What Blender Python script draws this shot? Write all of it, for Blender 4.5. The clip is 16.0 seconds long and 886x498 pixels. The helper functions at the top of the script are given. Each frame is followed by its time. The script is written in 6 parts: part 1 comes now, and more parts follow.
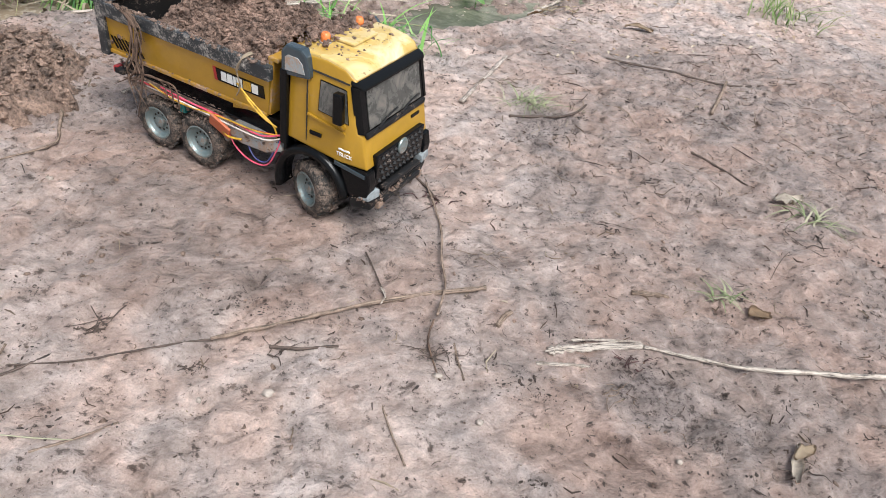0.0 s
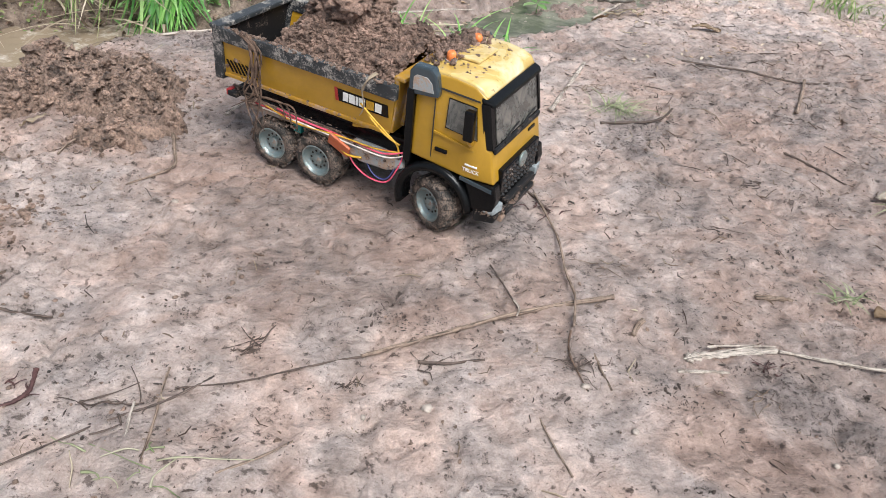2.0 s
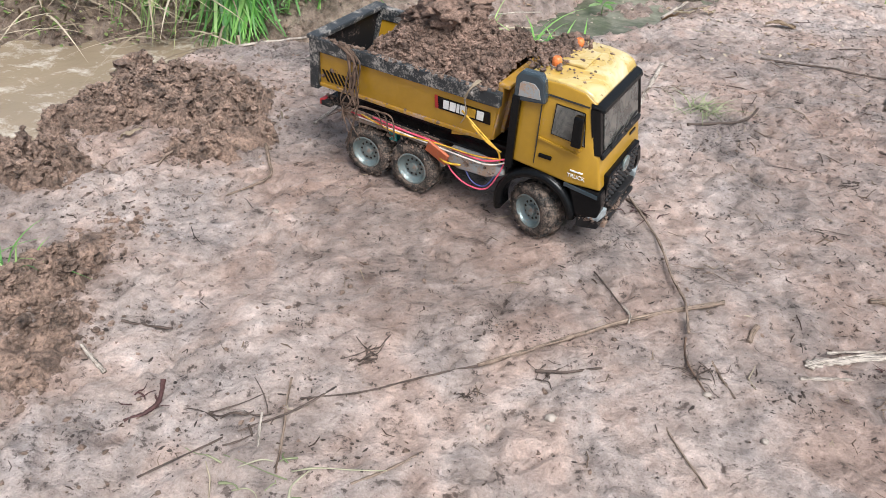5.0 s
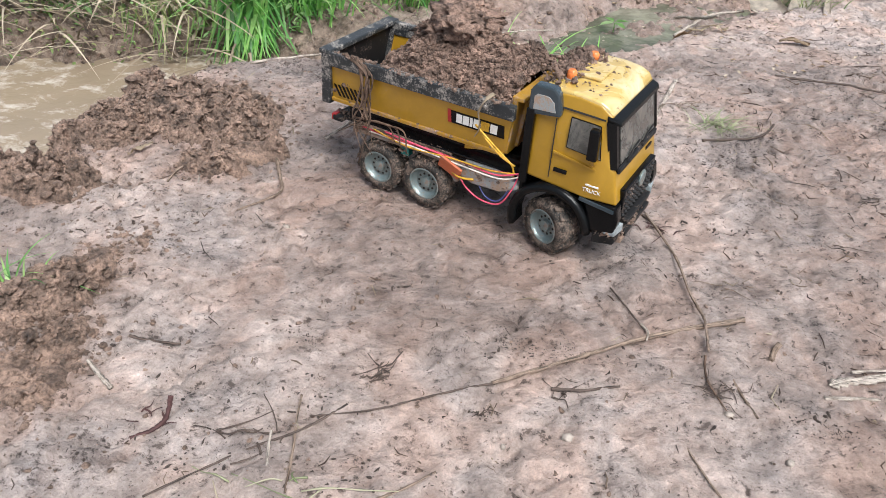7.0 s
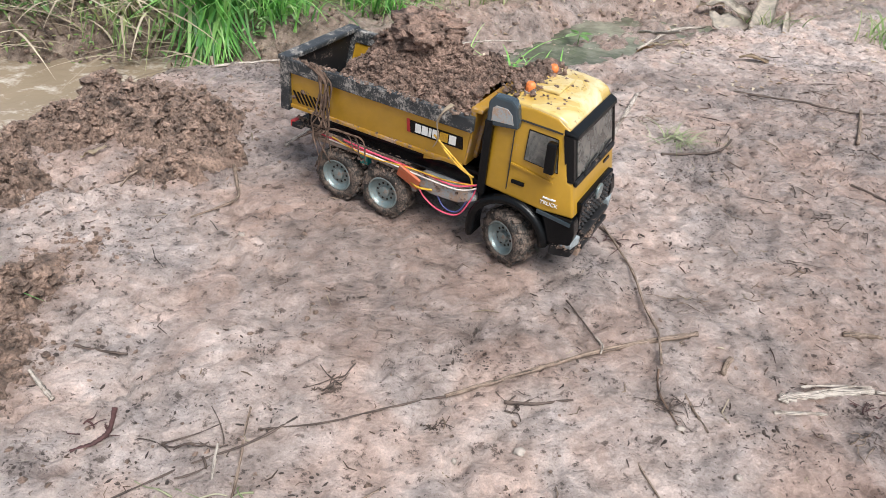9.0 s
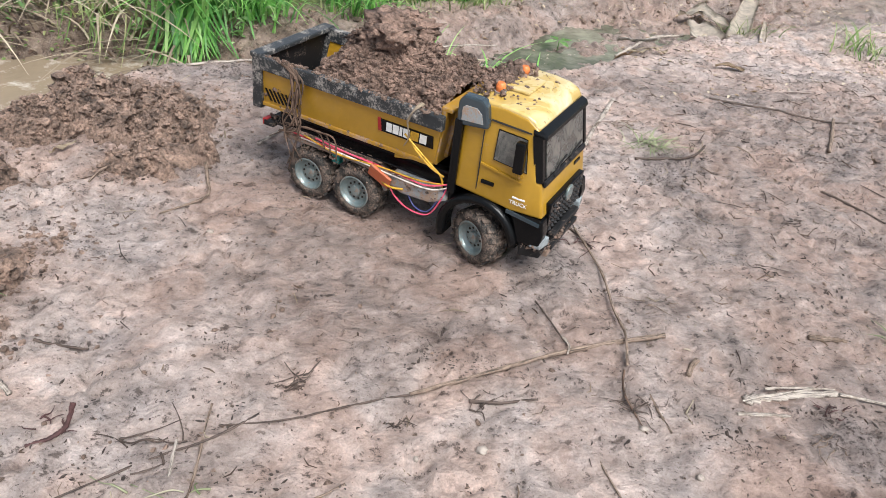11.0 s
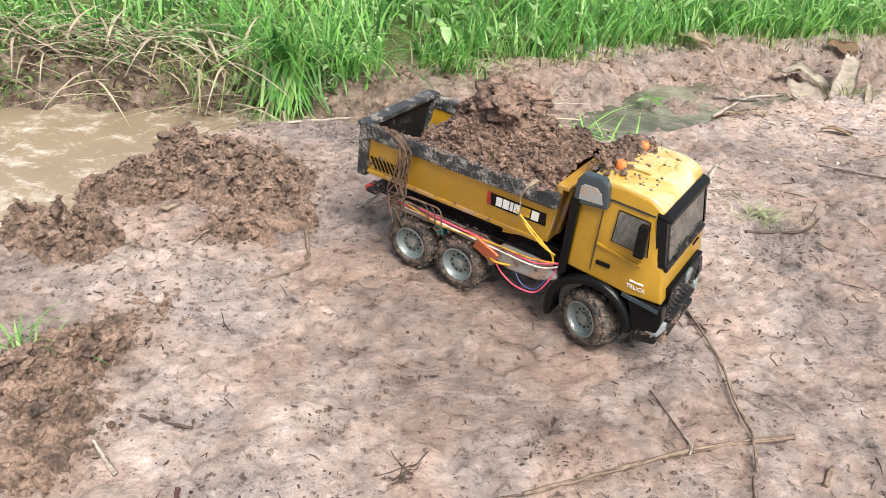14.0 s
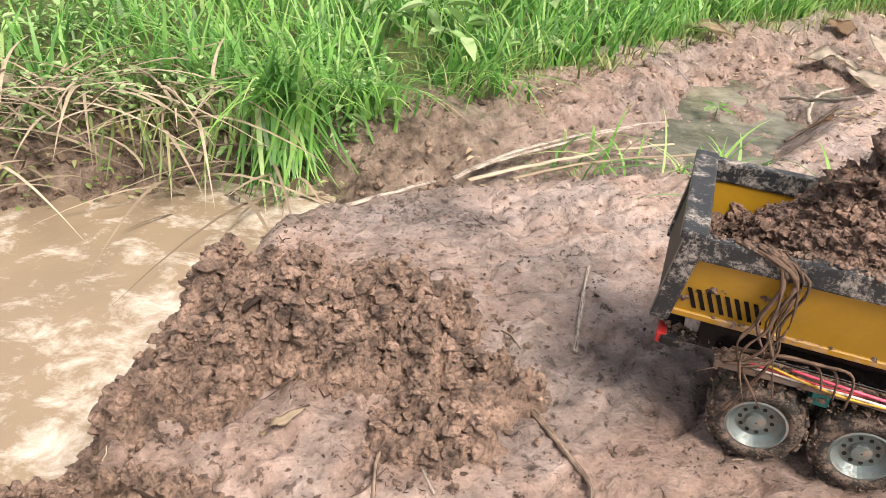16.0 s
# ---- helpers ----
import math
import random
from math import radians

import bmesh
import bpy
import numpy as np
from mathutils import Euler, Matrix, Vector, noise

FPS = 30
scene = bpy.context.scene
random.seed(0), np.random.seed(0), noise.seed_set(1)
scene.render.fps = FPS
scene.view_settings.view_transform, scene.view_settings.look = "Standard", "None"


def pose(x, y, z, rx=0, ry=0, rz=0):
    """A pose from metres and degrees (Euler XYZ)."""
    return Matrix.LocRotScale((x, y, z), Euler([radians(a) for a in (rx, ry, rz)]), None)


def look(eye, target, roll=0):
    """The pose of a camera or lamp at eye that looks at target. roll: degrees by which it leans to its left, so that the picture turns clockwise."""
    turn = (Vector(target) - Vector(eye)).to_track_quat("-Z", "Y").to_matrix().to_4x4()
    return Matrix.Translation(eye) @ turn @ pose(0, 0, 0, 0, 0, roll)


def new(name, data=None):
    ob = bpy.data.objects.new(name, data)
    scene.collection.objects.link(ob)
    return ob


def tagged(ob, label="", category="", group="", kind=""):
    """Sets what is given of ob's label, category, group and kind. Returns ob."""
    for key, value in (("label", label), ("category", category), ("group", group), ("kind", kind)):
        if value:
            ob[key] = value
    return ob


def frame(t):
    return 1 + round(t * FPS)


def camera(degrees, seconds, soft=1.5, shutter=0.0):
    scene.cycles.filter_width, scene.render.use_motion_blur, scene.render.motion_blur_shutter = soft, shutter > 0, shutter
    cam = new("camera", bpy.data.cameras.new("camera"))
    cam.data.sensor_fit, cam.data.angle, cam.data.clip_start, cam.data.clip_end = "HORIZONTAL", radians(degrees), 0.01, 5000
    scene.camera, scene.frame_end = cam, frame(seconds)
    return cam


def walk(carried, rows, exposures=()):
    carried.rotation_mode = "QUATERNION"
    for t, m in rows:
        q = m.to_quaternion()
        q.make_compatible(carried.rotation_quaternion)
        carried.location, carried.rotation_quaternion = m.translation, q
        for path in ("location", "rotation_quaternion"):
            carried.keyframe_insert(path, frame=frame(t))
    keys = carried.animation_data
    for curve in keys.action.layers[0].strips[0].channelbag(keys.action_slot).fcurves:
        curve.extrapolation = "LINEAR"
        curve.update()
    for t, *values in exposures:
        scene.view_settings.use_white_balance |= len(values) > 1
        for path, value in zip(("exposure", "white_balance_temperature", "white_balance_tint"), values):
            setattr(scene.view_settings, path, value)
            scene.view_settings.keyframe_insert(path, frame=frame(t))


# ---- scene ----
cam = camera(61.3, 16.0, soft=0.5)
METRES, EYE, TILT, LEAN, TURN = 1.2, 0.6053, -37.77, -7.26, 0.0
ROWS = [
    (0.0, 0.0, 0.0, 0.0, 0.0, 0.0, 0.0),
    (0.5, -0.0777, -0.0214, 0.0097, -2.15, -0.19, 1.07),
    (1.0, -0.1074, -0.0216, 0.0128, -1.2, 0.04, 1.66),
    (1.5, -0.119, -0.0158, 0.0146, 0.55, 0.08, 1.69),
    (2.0, -0.1174, -0.0137, 0.0153, 1.25, 0.03, 1.73),
    (2.5, -0.1117, -0.0129, 0.0159, 1.35, -0.01, 1.91),
    (3.0, -0.1201, -0.0079, 0.0209, 1.11, -0.1, 2.12),
    (3.5, -0.1394, -0.0071, 0.0236, 0.98, -0.1, 2.47),
    (4.0, -0.1614, -0.0097, 0.0217, 1.27, -0.08, 2.57),
    (4.5, -0.1895, -0.0143, 0.0253, 3.13, 0.05, 2.56),
    (7.0, -0.1995, 0.0001, 0.0188, 4.45, 1.88, 2.29),
    (7.5, -0.1891, 0.0075, 0.0252, 2.93, 2.14, 2.13),
    (8.0, -0.1879, 0.0078, 0.0239, 2.11, 2.33, 2.07),
    (10.5, -0.1772, 0.0036, 0.0215, 1.81, 2.24, 0.75),
    (11.0, -0.1705, 0.0082, 0.0141, 0.86, 2.84, 0.99),
    (11.5, -0.1674, 0.0028, 0.0131, 0.2, 3.08, 1.16),
    (12.0, -0.1726, 0.0007, 0.0203, 0.36, 3.33, 1.15),
    (12.5, -0.186, -0.0025, 0.0257, 3.41, 5.43, 0.23),
    (13.0, -0.1874, 0.0086, 0.0224, 4.53, 5.84, -0.19),
    (13.5, -0.2067, 0.018, 0.033, 4.94, 5.87, -0.62),
    (14.0, -0.2223, 0.0339, 0.0575, 5.3, 5.8, -1.26),
    (14.5, -0.2606, 0.108, 0.1189, 6.21, 5.83, -1.69),
    (15.0, -0.3274, 0.2568, 0.1888, 6.7, 6.02, -1.36),
    (15.5, -0.4509, 0.3281, 0.2119, 2.49, 6.22, 0.94),
    (16.0, -0.5963, 0.41, 0.2533, -5.89, 5.07, 7.47),
]
walk(cam, [(t, pose(0, 0, EYE, TILT, LEAN, TURN) @ pose(METRES * x, METRES * y, METRES * z, 90 + pitch, roll, yaw)) for t, x, y, z, yaw, pitch, roll in ROWS],
     [(0.0, 0.41, 6080, 8), (11.5, 0.44, 6120, 8), (13.0, 0.51, 6480, 8), (14.5, 0.72, 6700, 9), (15.5, 0.74, 7100, 14), (16.0, 0.70, 7200, 15)])

# ---- light ----
SUN_EL, SUN_AZ = 58.0, 150.0
sky_world = bpy.data.worlds.new("overcast_sky")
scene.world = sky_world
sky_world.use_nodes = True
wn = sky_world.node_tree
wn.nodes.clear()
w_out = wn.nodes.new("ShaderNodeOutputWorld")
w_bg = wn.nodes.new("ShaderNodeBackground")
w_sky = wn.nodes.new("ShaderNodeTexSky")
w_sky.sky_type = "NISHITA"
w_sky.sun_disc = False
w_sky.sun_elevation = radians(SUN_EL)
w_sky.sun_rotation = radians(SUN_AZ)
w_sky.dust_density = 4.0
w_sky.air_density = 1.0
w_hsv = wn.nodes.new("ShaderNodeHueSaturation")
w_hsv.inputs["Saturation"].default_value = 0.45
w_bg.inputs["Strength"].default_value = 0.115
wn.links.new(w_sky.outputs[0], w_hsv.inputs["Color"])
wn.links.new(w_hsv.outputs[0], w_bg.inputs["Color"])
wn.links.new(w_bg.outputs[0], w_out.inputs["Surface"])
sun_data = bpy.data.lights.new("sun", "SUN")
sun_data.energy = 3.3
sun_data.angle = radians(32)
sun_data.color = (1.0, 0.96, 0.9)
sun = new("sun", sun_data)
_az, _el = radians(SUN_AZ), radians(SUN_EL)
_to = Vector((math.sin(_az) * math.cos(_el), math.cos(_az) * math.cos(_el), math.sin(_el)))
sun.matrix_world = look(_to * 8, (0, 0, 0))


# ---- materials ----
def links_of(m):
    m.use_nodes = True
    t = m.node_tree
    return t, t.nodes["Principled BSDF"]


def noise_node(t, scale, detail=6.0, rough=0.6, vec=None, distortion=0.0):
    n = t.nodes.new("ShaderNodeTexNoise")
    n.inputs["Scale"].default_value = scale
    n.inputs["Detail"].default_value = detail
    n.inputs["Roughness"].default_value = rough
    n.inputs["Distortion"].default_value = distortion
    if vec is not None:
        t.links.new(vec, n.inputs["Vector"])
    return n.outputs["Fac"]


def ramp_node(t, fac, stops):
    r = t.nodes.new("ShaderNodeValToRGB")
    while len(r.color_ramp.elements) < len(stops):
        r.color_ramp.elements.new(0.5)
    for e, (p, c) in zip(r.color_ramp.elements, stops):
        e.position = p
        e.color = (*c, 1) if len(c) == 3 else c
    t.links.new(fac, r.inputs["Fac"])
    return r.outputs["Color"]


def mix_node(t, fac, a, b, kind="MIX"):
    n = t.nodes.new("ShaderNodeMix")
    n.data_type = "RGBA"
    n.blend_type = kind
    for sock, v in ((n.inputs[0], fac), (n.inputs[6], a), (n.inputs[7], b)):
        if isinstance(v, (int, float)):
            sock.default_value = v
        elif isinstance(v, tuple):
            sock.default_value = (*v, 1)
        else:
            t.links.new(v, sock)
    return n.outputs[2]


def coords(t, kind="Object"):
    return t.nodes.new("ShaderNodeTexCoord").outputs[kind]


def bump_node(t, p, height, strength, distance):
    b = t.nodes.new("ShaderNodeBump")
    b.inputs["Strength"].default_value = strength
    b.inputs["Distance"].default_value = distance
    t.links.new(height, b.inputs["Height"])
    t.links.new(b.outputs["Normal"], p.inputs["Normal"])
    return b


def mat_ground():
    """Trodden clay: pinkish and grey patches, dark smears, pits with painted relief shade and fine grit; wet,
    humus-dark or green by attribute.
    """
    m = bpy.data.materials.new("trodden_mud")
    t, p = links_of(m)
    v = coords(t)
    patch = noise_node(t, 6.5, 6, 0.62, v, 0.8)
    mid = noise_node(t, 24.0, 9, 0.68, v, 0.15)
    fine = noise_node(t, 80.0, 8, 0.70, v)
    speck = noise_node(t, 170.0, 6, 0.75, v)
    grain = noise_node(t, 420.0, 4, 0.75, v)
    turn = t.nodes.new("ShaderNodeMapping")
    turn.inputs["Rotation"].default_value = (0, 0, 0.75)
    turn.inputs["Scale"].default_value = (1.0, 1.35, 1.0)
    t.links.new(v, turn.inputs["Vector"])
    smear = noise_node(t, 14.0, 8, 0.68, turn.outputs[0], 0.7)
    scratch = noise_node(t, 44.0, 7, 0.7, turn.outputs[0], 0.25)
    c = ramp_node(t, mid, [(0.28, (0.24, 0.188, 0.166)), (0.41, (0.395, 0.327, 0.297)), (0.53, (0.505, 0.423, 0.389)), (0.68, (0.66, 0.568, 0.534))])
    tone = ramp_node(t, patch, [(0.34, (0.74, 0.765, 0.79)), (0.46, (1.0, 1.0, 1.0)), (0.60, (1.08, 0.985, 0.93))])
    c = mix_node(t, 1.0, c, tone, "MULTIPLY")
    smears = ramp_node(t, smear, [(0.31, (0.40, 0.36, 0.345)), (0.38, (0.84, 0.82, 0.81)), (0.45, (1.0, 1.0, 1.0)), (0.66, (1.10, 1.09, 1.08))])
    c = mix_node(t, 0.9, c, smears, "MULTIPLY")
    # Relief shade in the colour: low spots of the bump dark, high spots pale.
    pits = ramp_node(t, fine, [(0.36, (0.10, 0.075, 0.062)), (0.41, (0.86, 0.84, 0.83)), (0.54, (1.03, 1.03, 1.03)), (0.66, (1.24, 1.23, 1.22))])
    c = mix_node(t, 0.85, c, pits, "MULTIPLY")
    marks = ramp_node(t, scratch, [(0.36, (0.16, 0.125, 0.105)), (0.395, (0.95, 0.94, 0.93)), (0.6, (1.06, 1.05, 1.04))])
    c = mix_node(t, 0.75, c, marks, "MULTIPLY")
    crumbs = ramp_node(t, mix_node(t, 0.42, speck, patch), [(0.385, (0.14, 0.105, 0.09)), (0.415, (1, 1, 1))])
    c = mix_node(t, 0.8, c, crumbs, "MULTIPLY")
    grit = ramp_node(t, grain, [(0.36, (0.55, 0.51, 0.49)), (0.46, (0.94, 0.93, 0.92)), (0.55, (1.05, 1.05, 1.05)), (0.66, (1.32, 1.31, 1.30))])
    c = mix_node(t, 0.4, c, grit, "MULTIPLY")
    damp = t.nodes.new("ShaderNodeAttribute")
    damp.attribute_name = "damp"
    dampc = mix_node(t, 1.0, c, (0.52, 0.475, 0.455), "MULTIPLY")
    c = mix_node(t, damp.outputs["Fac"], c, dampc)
    earth = t.nodes.new("ShaderNodeAttribute")
    earth.attribute_name = "earth"
    humus = ramp_node(t, mid, [(0.32, (0.035, 0.024, 0.018)), (0.48, (0.19, 0.14, 0.107)), (0.66, (0.37, 0.29, 0.23))])
    humus = mix_node(t, 0.8, humus, pits, "MULTIPLY")
    c = mix_node(t, earth.outputs["Fac"], c, humus)
    turf = t.nodes.new("ShaderNodeAttribute")
    turf.attribute_name = "turf"
    green = ramp_node(t, fine, [(0.3, (0.05, 0.06, 0.02)), (0.6, (0.12, 0.16, 0.045))])
    c = mix_node(t, turf.outputs["Fac"], c, green)
    t.links.new(c, p.inputs["Base Color"])
    r = t.nodes.new("ShaderNodeMapRange")
    t.links.new(fine, r.inputs["Value"])
    r.inputs["From Min"].default_value, r.inputs["From Max"].default_value = 0.35, 0.65
    r.inputs["To Min"].default_value, r.inputs["To Max"].default_value = 0.40, 0.72
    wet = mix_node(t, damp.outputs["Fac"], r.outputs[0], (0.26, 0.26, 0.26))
    t.links.new(wet, p.inputs["Roughness"])
    h = mix_node(t, 0.50, mid, fine)
    h = mix_node(t, 0.30, h, scratch)
    h = mix_node(t, 0.25, h, smear)
    h = mix_node(t, 0.09, h, speck)
    h = mix_node(t, 0.02, h, grain)
    bump_node(t, p, h, 1.0, 0.032)
    return m


def mat_soil(name, light, dark, rough=0.8):
    m = bpy.data.materials.new(name)
    t, p = links_of(m)
    v = coords(t)
    g = t.nodes.new("ShaderNodeNewGeometry")
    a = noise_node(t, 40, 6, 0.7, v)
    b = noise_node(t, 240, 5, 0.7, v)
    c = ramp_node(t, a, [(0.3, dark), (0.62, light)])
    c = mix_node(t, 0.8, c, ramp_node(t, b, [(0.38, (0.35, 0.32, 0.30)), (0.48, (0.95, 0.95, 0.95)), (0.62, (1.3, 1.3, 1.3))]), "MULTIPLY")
    shade = ramp_node(t, g.outputs["Random Per Island"], [(0.0, (0.72, 0.70, 0.68)), (1.0, (1.15, 1.12, 1.1))])
    c = mix_node(t, 1.0, c, shade, "MULTIPLY")
    t.links.new(c, p.inputs["Base Color"])
    p.inputs["Roughness"].default_value = rough
    h = mix_node(t, 0.5, a, b)
    bump_node(t, p, h, 1.0, 0.008)
    return m


def mat_paint(name, colour, rough, mud=0.35, scale=30, mudcol=(0.36, 0.25, 0.18), metal=0.0, coat=0.0, spec=0.5):
    """Moulded or painted surface with splashed mud and fine scuffs."""
    m = bpy.data.materials.new(name)
    t, p = links_of(m)
    v = coords(t)
    n1 = noise_node(t, scale, 8, 0.72, v, 0.4)
    n2 = noise_node(t, scale * 7, 5, 0.7, v)
    tint = ramp_node(t, n1, [(0.3, tuple(x * 0.82 for x in colour)), (0.6, colour), (0.8, tuple(min(1, x * 1.1) for x in colour))])
    lo = 0.70 - 0.45 * mud
    mask = ramp_node(t, mix_node(t, 0.4, n1, n2), [(lo, (0, 0, 0)), (min(0.98, lo + 0.10), (1, 1, 1))])
    c = mix_node(t, mask, tint, mudcol)
    t.links.new(c, p.inputs["Base Color"])
    r = mix_node(t, mask, (rough, rough, rough), (0.8, 0.8, 0.8))
    t.links.new(r, p.inputs["Roughness"])
    if metal:
        mm = mix_node(t, mask, (metal, metal, metal), (0, 0, 0))
        t.links.new(mm, p.inputs["Metallic"])
    p.inputs["Coat Weight"].default_value = coat
    p.inputs["Specular IOR Level"].default_value = spec
    bump_node(t, p, mask, 0.35, 0.0006)
    return m


def mat_plain(name, colour, rough=0.6, var=0.25, scale=60, stretch=None):
    m = bpy.data.materials.new(name)
    t, p = links_of(m)
    v = coords(t)
    if stretch:
        mp = t.nodes.new("ShaderNodeMapping")
        mp.inputs["Scale"].default_value = stretch
        t.links.new(v, mp.inputs["Vector"])
        v = mp.outputs[0]
    n = noise_node(t, scale, 6, 0.7, v)
    c = ramp_node(t, n, [(0.36, tuple(max(0.004, x * (1 - 1.6 * var)) for x in colour)), (0.5, colour), (0.64, tuple(min(1, x * (1 + var)) for x in colour))])
    t.links.new(c, p.inputs["Base Color"])
    p.inputs["Roughness"].default_value = rough
    bump_node(t, p, n, 0.4, 0.001)
    return m


def mat_wood(name, colour, rough=0.8, var=0.4):
    """Weathered wood whose streaks run along the stick."""
    m = bpy.data.materials.new(name)
    t, p = links_of(m)
    g = t.nodes.new("ShaderNodeAttribute")
    g.attribute_name = "grain"
    a = noise_node(t, 900, 4, 0.65, g.outputs["Vector"])
    b = noise_node(t, 55, 5, 0.7, coords(t))
    c = ramp_node(t, a, [(0.36, tuple(x * (1 - 1.7 * var) for x in colour)), (0.47, colour), (0.66, tuple(min(1, x * (1 + var)) for x in colour))])
    c = mix_node(t, 0.8, c, ramp_node(t, b, [(0.36, (0.42, 0.37, 0.33)), (0.5, (1, 1, 1)), (0.7, (1.15, 1.15, 1.15))]), "MULTIPLY")
    t.links.new(c, p.inputs["Base Color"])
    p.inputs["Roughness"].default_value = rough
    bump_node(t, p, a, 0.8, 0.001)
    return m


def mat_leaf(name, stops, rough=0.5, trans=0.25):
    """Foliage whose tone differs blade by blade."""
    m = bpy.data.materials.new(name)
    t, p = links_of(m)
    g = t.nodes.new("ShaderNodeNewGeometry")
    info = t.nodes.new("ShaderNodeObjectInfo")
    mixed = t.nodes.new("ShaderNodeMath")
    mixed.operation = "ADD"
    t.links.new(g.outputs["Random Per Island"], mixed.inputs[0])
    t.links.new(info.outputs["Random"], mixed.inputs[1])
    frac = t.nodes.new("ShaderNodeMath")
    frac.operation = "FRACT"
    t.links.new(mixed.outputs[0], frac.inputs[0])
    c = ramp_node(t, frac.outputs[0], stops)
    n = noise_node(t, 25, 4, 0.6, coords(t))
    c = mix_node(t, 0.5, c, ramp_node(t, n, [(0.3, (0.65, 0.65, 0.65)), (0.7, (1.2, 1.2, 1.2))]), "MULTIPLY")
    t.links.new(c, p.inputs["Base Color"])
    p.inputs["Roughness"].default_value = rough
    tr = t.nodes.new("ShaderNodeBsdfTranslucent")
    t.links.new(c, tr.inputs["Color"])
    mx = t.nodes.new("ShaderNodeMixShader")
    mx.inputs[0].default_value = trans
    t.links.new(p.outputs[0], mx.inputs[1])
    t.links.new(tr.outputs[0], mx.inputs[2])
    t.links.new(mx.outputs[0], t.nodes["Material Output"].inputs["Surface"])
    return m


def mat_water(name, base, glint_scum, amount, rough=0.06):
    m = bpy.data.materials.new(name)
    t, p = links_of(m)
    v = coords(t)
    mp = t.nodes.new("ShaderNodeMapping")
    mp.inputs["Scale"].default_value = (1.0, 1.25, 1.0)
    mp.inputs["Rotation"].default_value = (0, 0, 0.5)
    t.links.new(v, mp.inputs["Vector"])
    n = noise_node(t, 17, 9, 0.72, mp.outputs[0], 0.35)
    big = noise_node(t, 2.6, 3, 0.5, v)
    # Mask of the pale patches: painted sky reflection on the pond, muddy film on the puddle.
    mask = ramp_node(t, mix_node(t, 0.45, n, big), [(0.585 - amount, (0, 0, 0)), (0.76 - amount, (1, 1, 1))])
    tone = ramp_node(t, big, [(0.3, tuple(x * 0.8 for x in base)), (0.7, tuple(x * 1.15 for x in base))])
    t.links.new(mix_node(t, mask, tone, glint_scum), p.inputs["Base Color"])
    p.inputs["Roughness"].default_value = rough
    p.inputs["IOR"].default_value = 1.33
    bump_node(t, p, noise_node(t, 20, 4, 0.55, v, 0.7), 0.5, 0.006)
    return m


def mat_glass(name):
    m = bpy.data.materials.new(name)
    t, p = links_of(m)
    v = coords(t)
    n = noise_node(t, 45, 8, 0.7, v, 0.5)
    c = ramp_node(t, n, [(0.35, (0.045, 0.048, 0.045)), (0.52, (0.085, 0.085, 0.078)), (0.70, (0.24, 0.21, 0.18))])
    t.links.new(c, p.inputs["Base Color"])
    t.links.new(ramp_node(t, n, [(0.3, (0.08, 0.08, 0.08)), (0.8, (0.6, 0.6, 0.6))]), p.inputs["Roughness"])
    p.inputs["Coat Weight"].default_value = 0.6
    return m


def mat_roof():
    """Glossy yellow plastic with cream patches for pale dust and painted sky reflection, and a few mud specks."""
    m = bpy.data.materials.new("dusty_sky_sheen_roof")
    t, p = links_of(m)
    v = coords(t)
    dust_sheen = noise_node(t, 13, 4, 0.55, v, 0.6)
    speck = noise_node(t, 150, 5, 0.7, v)
    # The cream end paints white sky glare together with the dust.
    c = ramp_node(t, dust_sheen, [(0.32, (0.46, 0.27, 0.028)), (0.50, (0.56, 0.40, 0.13)), (0.66, (0.76, 0.67, 0.46))])
    c = mix_node(t, 1.0, c, ramp_node(t, speck, [(0.33, (0.45, 0.36, 0.28)), (0.38, (1, 1, 1))]), "MULTIPLY")
    t.links.new(c, p.inputs["Base Color"])
    t.links.new(ramp_node(t, dust_sheen, [(0.35, (0.14, 0.14, 0.14)), (0.7, (0.45, 0.45, 0.45))]), p.inputs["Roughness"])
    p.inputs["Coat Weight"].default_value = 0.8
    return m


GROUND = mat_ground()
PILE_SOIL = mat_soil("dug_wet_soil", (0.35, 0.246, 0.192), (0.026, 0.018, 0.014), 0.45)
WET_SOIL = mat_soil("dark_wet_crumbs", (0.10, 0.072, 0.06), (0.03, 0.022, 0.018), 0.45)
LOAD_SOIL = mat_soil("loaded_red_soil", (0.32, 0.214, 0.166), (0.036, 0.024, 0.018), 0.7)
YELLOW = mat_paint("ochre_yellow_plastic", (0.42, 0.235, 0.018), 0.30, 0.22, 26, coat=0.35)
YELLOW_DIRTY = mat_paint("ochre_yellow_muddy", (0.40, 0.215, 0.02), 0.45, 0.48, 24)
ROOF_PALE = mat_roof()
BLACK = mat_paint("black_plastic", (0.004, 0.0044, 0.005), 0.22, 0.10, 40, (0.28, 0.23, 0.19), spec=0.22)
BLACK_DUSTY = mat_paint("black_plastic_muddy", (0.016, 0.016, 0.017), 0.5, 0.34, 36, (0.28, 0.21, 0.17), spec=0.2)
RIM_GREY = mat_paint("worn_dark_grey_edge", (0.032, 0.036, 0.04), 0.35, 0.44, 46, (0.36, 0.33, 0.30), spec=0.35)
RUBBER = mat_paint("muddy_tyre_rubber", (0.035, 0.033, 0.031), 0.65, 0.52, 60, (0.18, 0.135, 0.108), spec=0.2)
SILVER = mat_paint("dull_silver_plastic", (0.22, 0.275, 0.275), 0.28, 0.46, 60, (0.24, 0.185, 0.15), metal=0.5)
DARKHOLE = mat_plain("dark_recess", (0.02, 0.018, 0.016), 0.8)
